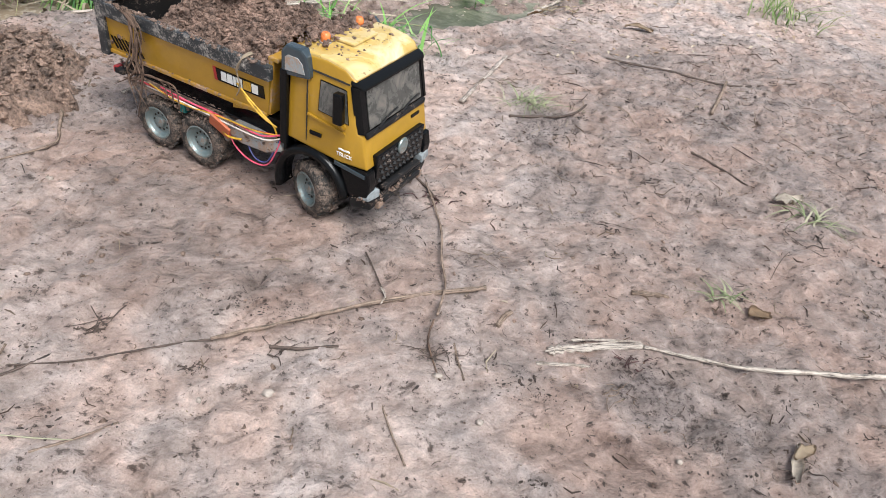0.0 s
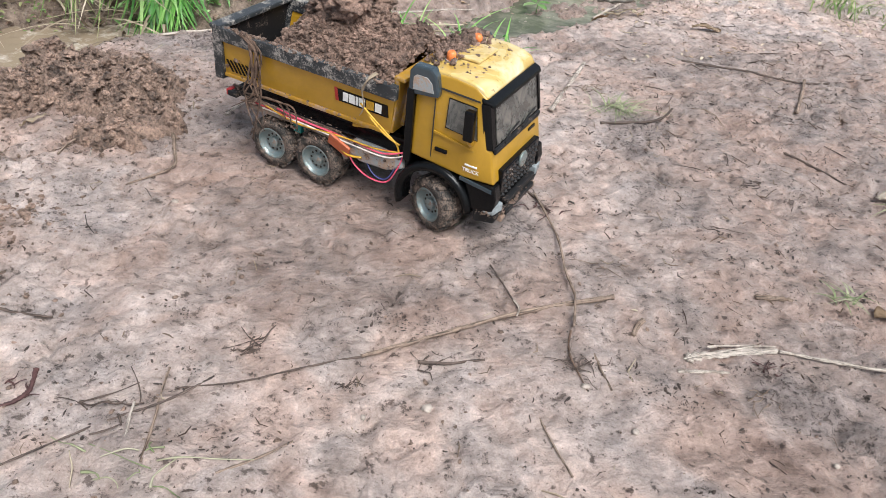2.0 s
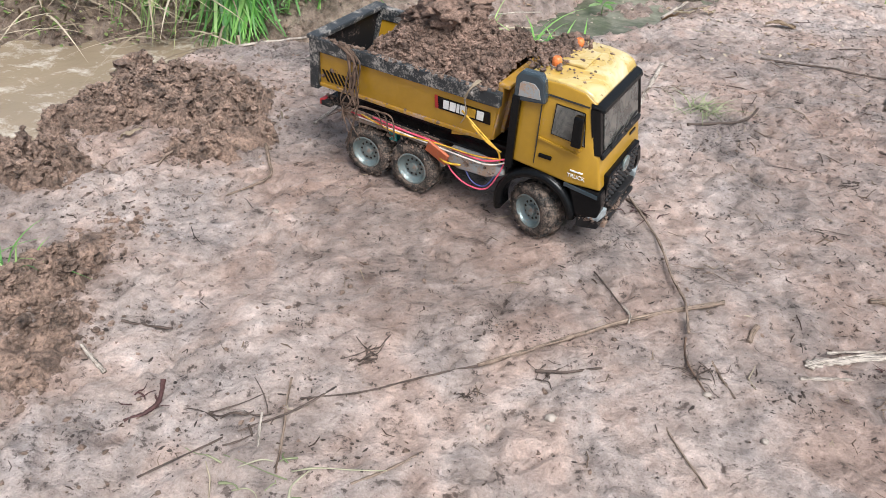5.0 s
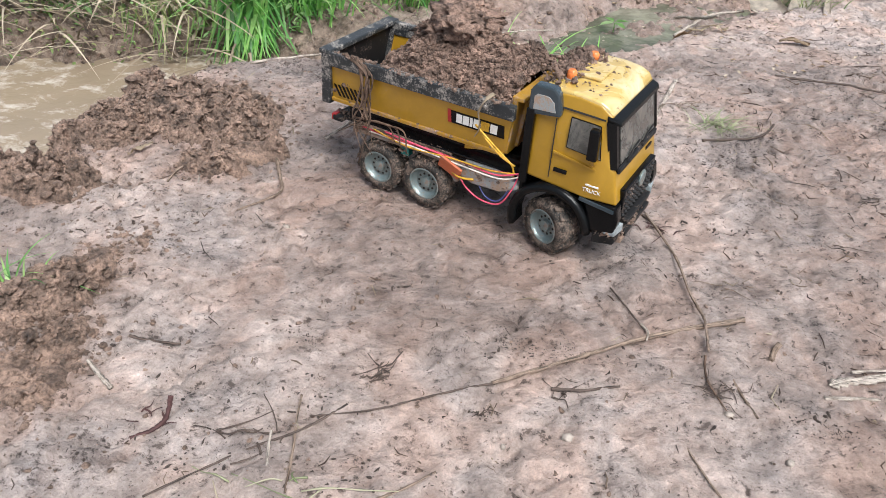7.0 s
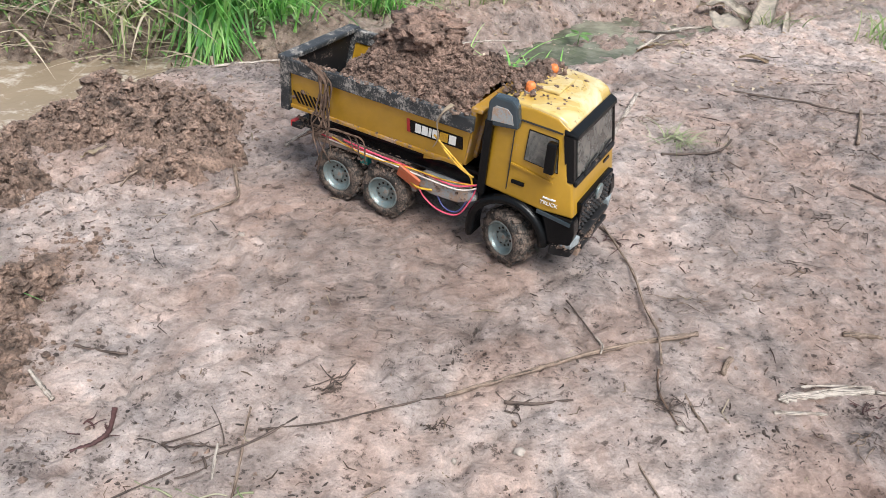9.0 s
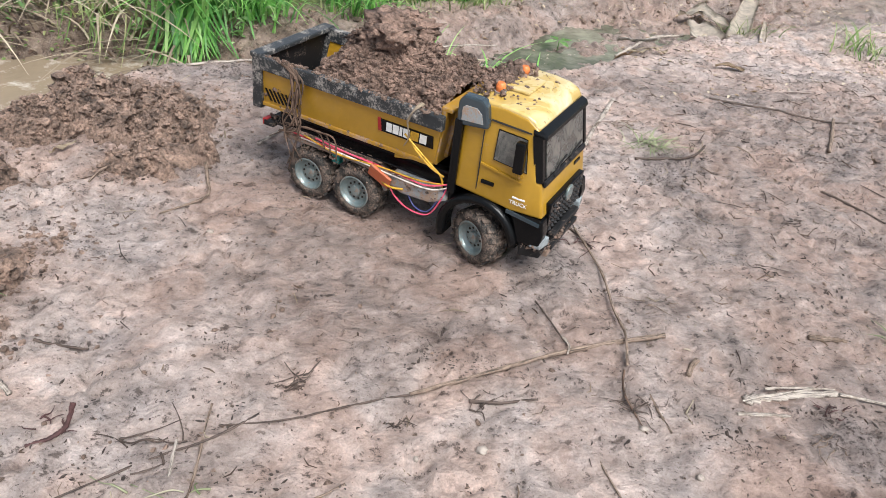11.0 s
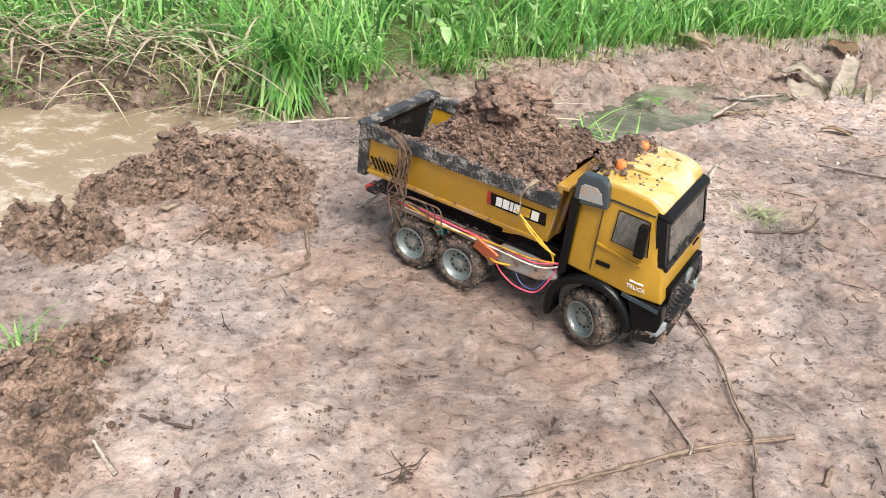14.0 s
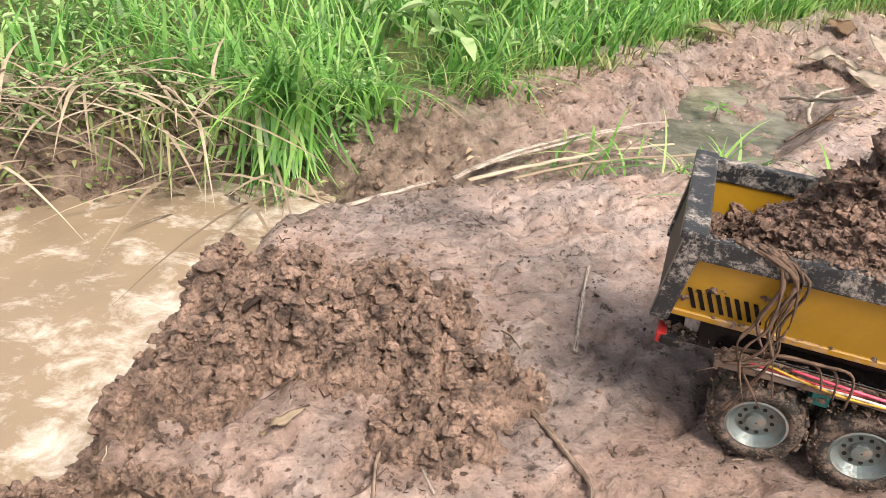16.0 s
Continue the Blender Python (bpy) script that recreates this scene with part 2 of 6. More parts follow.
# Black plastic with the blue of reflected sky mixed into its colour.
BLACK_SKY_TINT = mat_paint("black_plastic_sky_tint", (0.035, 0.052, 0.064), 0.22, 0.2, 40, coat=0.5)
GREYWHITE = mat_paint("grey_white_plastic", (0.32, 0.35, 0.36), 0.45, 0.54, 60)
MUDRAIL = mat_paint("mud_caked_rail", (0.22, 0.20, 0.18), 0.6, 0.6, 40, (0.26, 0.17, 0.12))
GLASS = mat_glass("dusty_toy_glass")
LENS = mat_plain("clear_lens", (0.26, 0.29, 0.30), 0.15, 0.2, 120)
ORANGE = mat_plain("orange_lens", (0.78, 0.22, 0.06), 0.25, 0.2, 120)
RED = mat_plain("red_plastic", (0.36, 0.02, 0.02), 0.4, 0.2, 80)
RUST = mat_paint("rusty_orange_plate", (0.50, 0.12, 0.045), 0.6, 0.42, 90, (0.30, 0.16, 0.11))
TEAL = mat_plain("teal_plastic", (0.02, 0.24, 0.22), 0.4, 0.2)
WHITE = mat_plain("white_print", (0.8, 0.8, 0.78), 0.5, 0.06, 90)
W_RED = mat_plain("red_cable", (0.45, 0.04, 0.06), 0.4, 0.2, 90)
W_PINK = mat_plain("pink_cable", (0.70, 0.09, 0.16), 0.4, 0.2, 90)
W_YELLOW = mat_plain("yellow_cable", (0.55, 0.32, 0.03), 0.4, 0.3, 90)
W_WHITE = mat_plain("white_cable", (0.62, 0.56, 0.50), 0.4, 0.2, 90)
W_BLUE = mat_plain("blue_cable", (0.06, 0.07, 0.22), 0.4, 0.2, 90)
TWIG = mat_wood("weathered_twig", (0.215, 0.158, 0.12), 0.8, 0.48)
TWIG_DARK = mat_wood("wet_dark_twig", (0.085, 0.06, 0.048), 0.7, 0.45)
TWIG_PALE = mat_wood("bleached_wood", (0.37, 0.32, 0.275), 0.8, 0.5)
TWIG_RED = mat_plain("reddish_twig", (0.07, 0.03, 0.028), 0.7, 0.3, 60)
ROOT = mat_wood("brown_root", (0.12, 0.075, 0.052), 0.8, 0.45)
STRAW = mat_leaf("dead_straw", [(0.0, (0.15, 0.11, 0.075)), (0.5, (0.32, 0.255, 0.18)), (1.0, (0.52, 0.44, 0.33))], 0.8, 0.1)
DRYLEAF = mat_leaf("dry_leaf", [(0.0, (0.30, 0.20, 0.12)), (0.5, (0.48, 0.38, 0.27)), (1.0, (0.60, 0.52, 0.40))], 0.7, 0.1)
GRASS = mat_leaf("green_grass", [(0.0, (0.08, 0.22, 0.055)), (0.35, (0.18, 0.44, 0.125)), (0.75, (0.32, 0.66, 0.16)), (1.0, (0.56, 0.76, 0.32))], 0.4, 0.55)
GRASS_DULL = mat_leaf("dull_grass", [(0.0, (0.11, 0.19, 0.05)), (0.5, (0.22, 0.32, 0.10)), (1.0, (0.45, 0.44, 0.22))], 0.5, 0.3)
WILT = mat_leaf("wilted_grass", [(0.0, (0.15, 0.20, 0.08)), (0.5, (0.30, 0.32, 0.18)), (1.0, (0.46, 0.43, 0.31))], 0.6, 0.15)
WEED = mat_leaf("weed_leaves", [(0.0, (0.12, 0.24, 0.07)), (0.5, (0.25, 0.44, 0.15)), (1.0, (0.46, 0.62, 0.32))], 0.5, 0.3)
# The pale second colour paints bright sky reflected in the ripples.
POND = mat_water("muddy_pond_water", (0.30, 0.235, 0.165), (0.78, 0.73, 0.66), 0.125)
PUDDLE = mat_water("greenish_puddle_water", (0.085, 0.088, 0.060), (0.27, 0.255, 0.20), 0.12, 0.14)
BARK = mat_plain("pale_dry_bark", (0.58, 0.51, 0.43), 0.8, 0.22, 30)
PEBBLE = mat_plain("pale_pebble", (0.34, 0.29, 0.25), 0.7, 0.2, 80)
LITTER = mat_leaf("litter_bits", [(0.0, (0.03, 0.02, 0.015)), (0.45, (0.08, 0.05, 0.035)), (0.8, (0.13, 0.085, 0.06)), (1.0, (0.30, 0.23, 0.165))], 0.8, 0.0)


# ---- building helpers ----
TABLE = np.random.default_rng(7).random((256, 256))


def vnoise(x, y, seed=0):
    x, y = np.asarray(x, float) + seed * 17.31, np.asarray(y, float) + seed * 9.77
    xi, yi = np.floor(x).astype(int), np.floor(y).astype(int)
    fx, fy = x - xi, y - yi
    fx, fy = fx * fx * (3 - 2 * fx), fy * fy * (3 - 2 * fy)
    a, b = TABLE[xi & 255, yi & 255], TABLE[(xi + 1) & 255, yi & 255]
    c, d = TABLE[xi & 255, (yi + 1) & 255], TABLE[(xi + 1) & 255, (yi + 1) & 255]
    return (a * (1 - fx) + b * fx) * (1 - fy) + (c * (1 - fx) + d * fx) * fy


def fbm(x, y, freq, octaves=4, seed=0, gain=0.5):
    """Layered noise between about -1 and 1."""
    total, amp, norm = 0, 1.0, 0.0
    for k in range(octaves):
        total = total + amp * (vnoise(np.asarray(x) * freq, np.asarray(y) * freq, seed + k * 3) * 2 - 1)
        norm += amp
        amp *= gain
        freq *= 2.03
    return total / norm


def smooth(v):
    v = np.clip(v, 0, 1)
    return v * v * (3 - 2 * v)


def mesh_from(name, verts, faces, material, shade=True):
    me = bpy.data.meshes.new(name)
    me.from_pydata(np.asarray(verts).tolist(), [], faces.tolist() if isinstance(faces, np.ndarray) else faces)
    me.materials.append(material)
    if shade:
        me.polygons.foreach_set("use_smooth", [True] * len(me.polygons))
    me.update()
    return me


def part(name, bm, material, parent=None, label="", shade=False):
    """Links a bmesh as one mesh object, under a thing or a part if one is given."""
    me = bpy.data.meshes.new(name)
    bmesh.ops.recalc_face_normals(bm, faces=bm.faces)
    bm.to_mesh(me)
    bm.free()
    me.materials.append(material)
    if shade:
        me.polygons.foreach_set("use_smooth", [True] * len(me.polygons))
    ob = new(name, me)
    ob.parent = parent
    return tagged(ob, label)


def bevel(bm, width, segments=2, edges=None):
    bmesh.ops.bevel(bm, geom=list(edges if edges is not None else bm.edges), offset=width, segments=segments, affect="EDGES", profile=0.6, clamp_overlap=True)
    return bm


def hexa(pts, bm=None):
    """A solid with eight corners: four below, four above, each ring in the same order."""
    bm = bm or bmesh.new()
    v = [bm.verts.new(p) for p in pts]
    for f in ((3, 2, 1, 0), (4, 5, 6, 7), (0, 1, 5, 4), (1, 2, 6, 5), (2, 3, 7, 6), (3, 0, 4, 7)):
        bm.faces.new([v[i] for i in f])
    return bm


def box(x0, x1, y0, y1, z0, z1, r=0.0, seg=2, bm=None):
    fresh = bm is None
    bm = hexa([(x0, y0, z0), (x1, y0, z0), (x1, y1, z0), (x0, y1, z0), (x0, y0, z1), (x1, y0, z1), (x1, y1, z1), (x0, y1, z1)], bm)
    if r and fresh:
        bevel(bm, r, seg)
    return bm


def prism(profile, y0, y1, r=0.0, seg=2):
    """A side outline in x and z, drawn out from y0 to y1."""
    bm = bmesh.new()
    a = [bm.verts.new((x, y0, z)) for x, z in profile]
    b = [bm.verts.new((x, y1, z)) for x, z in profile]
    bm.faces.new(a)
    bm.faces.new(b[::-1])
    n = len(profile)
    for i in range(n):
        bm.faces.new((a[i], b[i], b[(i + 1) % n], a[(i + 1) % n]))
    bmesh.ops.recalc_face_normals(bm, faces=bm.faces)
    if r:
        bevel(bm, r, seg)
    return bm


def lathe(profile, n=32, axis="y"):
    """Turns a closed outline of (radius, along) about an axis."""
    bm = bmesh.new()
    rings = []
    for k in range(n):
        a = 2 * math.pi * k / n
        ring = []
        for r, d in profile:
            p = (r * math.cos(a), d, r * math.sin(a)) if axis == "y" else (r * math.cos(a), r * math.sin(a), d)
            ring.append(bm.verts.new(p))
        rings.append(ring)
    m = len(profile)
    for k in range(n):
        for j in range(m):
            bm.faces.new((rings[k][j], rings[k][(j + 1) % m], rings[(k + 1) % n][(j + 1) % m], rings[(k + 1) % n][j]))
    return bm


def spline(points, steps=6):
    """A smooth run of places through the given ones."""
    pts = [Vector(p) for p in points]
    if len(pts) == 2:
        return [pts[0].lerp(pts[1], i / steps) for i in range(steps + 1)]
    out = []
    for i in range(len(pts) - 1):
        p0, p1, p2, p3 = pts[max(i - 1, 0)], pts[i], pts[i + 1], pts[min(i + 2, len(pts) - 1)]
        for s in range(steps):
            u = s / steps
            out.append(0.5 * ((2 * p1) + (p2 - p0) * u + (2 * p0 - 5 * p1 + 4 * p2 - p3) * u * u + (3 * p1 - p0 - 3 * p2 + p3) * u ** 3))
    out.append(pts[-1])
    return out


def tube(points, r0, r1=None, sides=6, steps=6, knobs=0.0, seed=1, bm=None, flat=1.0):
    """A stalk, cable or twig that tapers from r0 to r1, with knobbly wood where asked."""
    rng = random.Random(seed)
    bm = bm or bmesh.new()
    path = spline(points, steps)
    r1 = r0 if r1 is None else r1
    grain = bm.verts.layers.float_vector.get("grain") or bm.verts.layers.float_vector.new("grain")
    rings = []
    way = rng.random() * 9
    for i, p in enumerate(path):
        d = (path[min(i + 1, len(path) - 1)] - path[max(i - 1, 0)]).normalized()
        side = d.cross(Vector((0, 0, 1)))
        side = side.normalized() if side.length > 1e-4 else Vector((1, 0, 0))
        up = side.cross(d)
        f = i / (len(path) - 1)
        r = (r0 + (r1 - r0) * f) * (1 + knobs * (rng.random() * 2 - 1))
        ring = []
        way += (p - path[max(i - 1, 0)]).length * 0.05
        for k in range(sides):
            a = 2 * math.pi * k / sides
            v = bm.verts.new(p + (side * math.cos(a) + up * flat * math.sin(a)) * r * (1 + 0.6 * knobs * math.sin(3 * k + seed)))
            v[grain] = (math.cos(a) * r0, math.sin(a) * r0, way)
            ring.append(v)
        rings.append(ring)
    for a, b in zip(rings, rings[1:]):
        for k in range(sides):
            bm.faces.new((a[k], a[(k + 1) % sides], b[(k + 1) % sides], b[k]))
    bm.faces.new(rings[0][::-1])
    bm.faces.new(rings[-1])
    return bm


def clod_shapes(count, level, seed, rough=0.35):
    """Lumpy crumbs of unit size to scatter."""
    shapes = []
    rng = np.random.default_rng(seed)
    for k in range(count):
        bm = bmesh.new()
        bmesh.ops.create_icosphere(bm, subdivisions=level, radius=1.0)
        co = np.array([v.co for v in bm.verts])
        bm.verts.index_update()
        tri = np.array([[v.index for v in f.verts] for f in bm.faces])
        bm.free()
        off = rng.random(3) * 50
        n = fbm(co[:, 0] + co[:, 2] * 0.7 + off[0], co[:, 1] - co[:, 2] * 0.6 + off[1], 1.3, 3, k)
        co = co * (1 + 1.3 * rough * n + rng.normal(0, 0.13, len(co)))[:, None] * (0.75 + 0.5 * rng.random(3))
        shapes.append((co, tri))
    return shapes


def scatter(shapes, places, sizes, seed, squash=0.8):
    """Joins many turned copies of the shapes into one set of points and triangles."""
    rng = np.random.default_rng(seed)
    vs, fs, base = [], [], 0
    for i, (p, s) in enumerate(zip(places, sizes)):
        co, tri = shapes[i % len(shapes)]
        q = np.array(Euler((rng.random() * 6.28, rng.random() * 6.28, rng.random() * 6.28)).to_matrix())
        c = co @ q.T * s
        c[:, 2] *= squash
        vs.append(c + p)
        fs.append(tri + base)
        base += len(co)
    return np.concatenate(vs), np.concatenate(fs)


def blades(roots, lengths, widths, leans, droops, angles, segs=4):
    """Grass blades: bent, tapering strips with a fold, joined into one set of points and faces."""
    n = len(roots)
    t = np.linspace(0, 1, segs + 1)
    d = np.stack([np.cos(angles), np.sin(angles)], 1)
    side = np.stack([-d[:, 1], d[:, 0]], 1)
    out = lengths[:, None] * (leans[:, None] * t + droops[:, None] * t ** 2)
    up = lengths[:, None] * (t - 0.75 * droops[:, None] * t ** 2.2)
    w = widths[:, None] * (1 - t ** 1.8) * 0.5 + widths[:, None] * 0.02
    cx, cy, cz = roots[:, 0:1] + d[:, 0:1] * out, roots[:, 1:2] + d[:, 1:2] * out, roots[:, 2:3] + up
    left = np.stack([cx + side[:, 0:1] * w, cy + side[:, 1:2] * w, cz], 2)
    right = np.stack([cx - side[:, 0:1] * w, cy - side[:, 1:2] * w, cz], 2)
    v = np.stack([left, right], 2).reshape(-1, 3)
    k = np.arange(segs)
    one = np.stack([2 * k, 2 * k + 1, 2 * k + 3, 2 * k + 2], 1)
    f = (one[None] + (np.arange(n) * 2 * (segs + 1))[:, None, None]).reshape(-1, 4)
    return v, f


# ---- the lie of the land ----
NEAR_X = [-6.0, -3.0, -1.6, -1.22, -0.98, -0.87, -0.82, -0.72, -0.585, -0.40, 0.00, 0.10, 0.28, 0.46, 0.62, 0.90, 1.4, 4.0]
NEAR_Y = [0.30, 0.48, 0.70, 0.89, 1.05, 1.18, 1.37, 1.55, 1.56, 1.60, 1.63, 1.69, 1.85, 2.00, 2.14, 2.25, 2.5, 3.4]
FAR_X = [-6.0, -3.0, -1.60, -1.31, -1.10, -0.85, -0.60, -0.30, 0.05, 0.21, 0.44, 0.70, 1.20, 4.0]
FAR_Y = [0.90, 1.10, 1.36, 1.50, 1.56, 1.60, 1.62, 1.74, 1.92, 2.12, 2.24, 2.42, 2.68, 3.7]
TURF_X = [-6.0, -3.0, -1.6, -1.20, -0.90, -0.68, -0.36, -0.05, 0.33, 1.15, 4.0]
TURF_Y = [1.30, 1.55, 1.77, 1.85, 1.85, 1.86, 2.02, 2.18, 2.46, 2.86, 4.1]
POND_Z, PUDDLE_Z = -0.122, -0.101


def ground_z(x, y):
    x, y = np.asarray(x, float), np.asarray(y, float)
    wob = (0.02 + 0.035 * (1 - smooth((x + 0.80) / 0.3))) * fbm(x, y, 7, 4, 5, 0.6)
    yn, yf = np.interp(x, NEAR_X, NEAR_Y) + wob, np.interp(x, FAR_X, FAR_Y) + wob
    yt = np.maximum(np.interp(x, TURF_X, TURF_Y), yf + 0.12)
    floor_z = np.interp(x, [-1.0, -0.80, -0.60, -0.30, -0.06, 0.04, 0.30, 0.40, 0.62, 1.5], [-0.21, -0.20, -0.10, -0.075, -0.085, -0.115, -0.114, -0.092, -0.088, -0.08]) + np.interp(x, [-0.7, -0.3], [0.012, 0.034]) * fbm(x, y, 12, 4, 9, 0.6)
    wn_ = np.interp(x, [-1.3, -0.85, -0.6, 0.0], [0.26, 0.22, 0.12, 0.10])
    fall = smooth((y - (yn - wn_)) / (wn_ * 1.45))
    rise = smooth((y - yf) / np.interp(x, [-1.0, -0.5, 0.2], [0.21, 0.20, 0.20]))
    plateau = -0.025 * smooth((y - 1.2) / 0.7)
    near_r = 1 - smooth((np.hypot(x, y - 1.0) - 6) / 30)
    rough_ = 0.0055 * fbm(x, y, 8, 3, 1) + 0.0076 * fbm(x, y, 32, 3, 2, 0.6) + 0.0042 * fbm(x, y, 84, 2, 3)
    ruts = -0.0085 * smooth((0.10 - np.abs(fbm(x * 0.8 + y * 0.6, y * 1.7 - x * 1.2, 9, 4, 61, 0.6))) / 0.10) * smooth((fbm(x, y, 4, 2, 66) + 0.15) / 0.3)
    trodden = 1 - 0.55 * np.exp(-((x + 0.18) / 0.24) ** 2 - ((y - 0.88) / 0.17) ** 2)
    rough_ = (rough_ + ruts) * trodden
    pits = -0.004 * smooth((fbm(x, y, 22, 3, 21) - 0.22) / 0.25) * (1 + 2.2 * np.exp(-((x + 0.82) / 0.22) ** 2 - ((y - 1.0) / 0.25) ** 2))
    bank = -0.035 + 0.018 * fbm(x, y, 5, 3, 11) + 0.02 * smooth((y - yt) / 0.5)
    z = plateau * (1 - fall) + floor_z * fall
    z = z * (1 - rise) + bank * rise
    slope_rough = (0.024 + 0.016 * (1 - smooth((x + 0.7) / 0.3))) * fbm(x, y, 24, 5, 31, 0.6) * np.clip(4 * rise * (1 - rise) + 2 * fall * (1 - fall), 0, 1)
    hollow = 0.016 * fbm(x, y, 17, 5, 51, 0.6) * smooth((y - yn + 0.02) / 0.1) * (1 - smooth((y - yt) / 0.1))
    lumps = 0.007 * fbm(x, y, 42, 4, 57, 0.65) * np.exp(-((x + 0.74) / 0.16) ** 2 - ((y - 1.0) / 0.20) ** 2)
    den = lumps - 0.055 * np.exp(-((x - 0.655) / 0.055) ** 2 - ((y - 2.185) / 0.06) ** 2)
    return z + (rough_ + pits) * near_r + slope_rough + hollow + den


def gz(x, y):
    return float(ground_z(x, y))


def grown(a, b, step, grow, far):
    """Even steps between a and b, ever longer ones outside."""
    core = list(np.arange(a, b + step / 2, step))
    s, lo = step, a
    left = []
    while lo > -far:
        s *= grow
        lo -= s
        left.append(lo)
    s, hi = step, core[-1]
    right = []
    while hi < far:
        s *= grow
        hi += s
        right.append(hi)
    return np.array(left[::-1] + core + right)


def build_ground():
    xs, ys = grown(-1.35, 1.05, 0.0050, 1.10, 400), grown(0.28, 2.35, 0.0050, 1.10, 400)
    gx, gy = np.meshgrid(xs, ys)
    x, y = gx.ravel(), gy.ravel()
    z = ground_z(x, y)
    nx, ny = len(xs), len(ys)
    k = (np.arange(ny - 1)[:, None] * nx + np.arange(nx - 1)[None]).ravel()
    me = mesh_from("ground", np.stack([x, y, z], 1), np.stack([k, k + 1, k + nx + 1, k + nx], 1), GROUND)
    yn, yf, yt = np.interp(x, NEAR_X, NEAR_Y), np.interp(x, FAR_X, FAR_Y), np.interp(x, TURF_X, TURF_Y)
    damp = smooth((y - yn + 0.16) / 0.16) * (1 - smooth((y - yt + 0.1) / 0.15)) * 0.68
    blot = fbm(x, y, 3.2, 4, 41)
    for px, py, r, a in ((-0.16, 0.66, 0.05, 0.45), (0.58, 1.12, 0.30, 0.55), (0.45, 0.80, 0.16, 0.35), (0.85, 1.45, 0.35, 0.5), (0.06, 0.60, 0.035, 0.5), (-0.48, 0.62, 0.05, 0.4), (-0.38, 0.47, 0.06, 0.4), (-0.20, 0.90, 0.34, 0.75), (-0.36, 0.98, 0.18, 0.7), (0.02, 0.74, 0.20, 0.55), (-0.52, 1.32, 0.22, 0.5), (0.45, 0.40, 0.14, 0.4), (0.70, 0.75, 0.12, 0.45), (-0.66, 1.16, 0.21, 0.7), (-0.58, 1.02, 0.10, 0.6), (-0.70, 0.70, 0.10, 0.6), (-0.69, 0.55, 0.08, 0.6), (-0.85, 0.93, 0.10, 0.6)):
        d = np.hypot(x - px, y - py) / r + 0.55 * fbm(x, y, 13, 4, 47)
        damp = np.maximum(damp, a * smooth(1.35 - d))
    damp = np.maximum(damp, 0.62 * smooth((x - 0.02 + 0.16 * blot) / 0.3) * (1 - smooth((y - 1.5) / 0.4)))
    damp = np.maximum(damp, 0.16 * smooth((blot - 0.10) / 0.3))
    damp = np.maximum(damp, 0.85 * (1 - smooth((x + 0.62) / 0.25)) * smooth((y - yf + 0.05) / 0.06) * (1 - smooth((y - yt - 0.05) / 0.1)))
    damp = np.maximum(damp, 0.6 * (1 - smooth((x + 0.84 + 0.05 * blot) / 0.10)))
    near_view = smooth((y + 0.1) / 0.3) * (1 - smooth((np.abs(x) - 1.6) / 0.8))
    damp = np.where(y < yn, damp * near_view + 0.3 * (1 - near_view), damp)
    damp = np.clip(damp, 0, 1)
    face = smooth((y - yf + 0.10) / 0.10) * (1 - smooth((y - yt - 0.06) / 0.10))
    earth = 0.92 * face * (1 - smooth((x + 0.52 + 0.12 * blot) / 0.35))
    earth = np.maximum(earth, 0.22 * smooth((y - yn + 0.04) / 0.1) * (1 - smooth((y - yt + 0.02) / 0.1)) * smooth((blot + 0.25) / 0.4))
    shore = smooth((y - yn + 0.17 + 0.10 * fbm(x, y, 10, 4, 49)) / 0.09) * (1 - smooth((x + 0.60) / 0.14)) * (y < yf)
    earth = np.clip(np.maximum(earth, 0.62 * shore), 0, 1)
    turf = smooth((y - yt + 0.06 + 0.10 * fbm(x, y, 9, 3, 43)) / 0.14)
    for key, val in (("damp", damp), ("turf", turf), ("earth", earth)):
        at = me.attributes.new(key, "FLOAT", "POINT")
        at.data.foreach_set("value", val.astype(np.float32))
    tagged(new("ground", me), "pinkish brown trodden mud with damp patches", "ground", kind="structure")


build_ground()


def water_sheet(name, x0, x1, y0, y1, z, material, label):
    bm = bmesh.new()
    bmesh.ops.create_grid(bm, x_segments=12, y_segments=12, size=0.5)
    bmesh.ops.transform(bm, matrix=Matrix.Translation(((x0 + x1) / 2, (y0 + y1) / 2, z)) @ Matrix.Diagonal((x1 - x0, y1 - y0, 1, 1)), verts=bm.verts)
    ob = part(name, bm, material, None, label, True)
    return tagged(ob, label, "water", kind="structure")


water_sheet("water_pond", -6.0, -0.56, 0.2, 1.95, POND_Z, POND, "shallow muddy brown pond water with painted pale sky reflections")
water_sheet("water_puddle", -0.08, 0.62, 1.58, 2.35, PUDDLE_Z, PUDDLE, "dark greenish puddle water in the hollow")


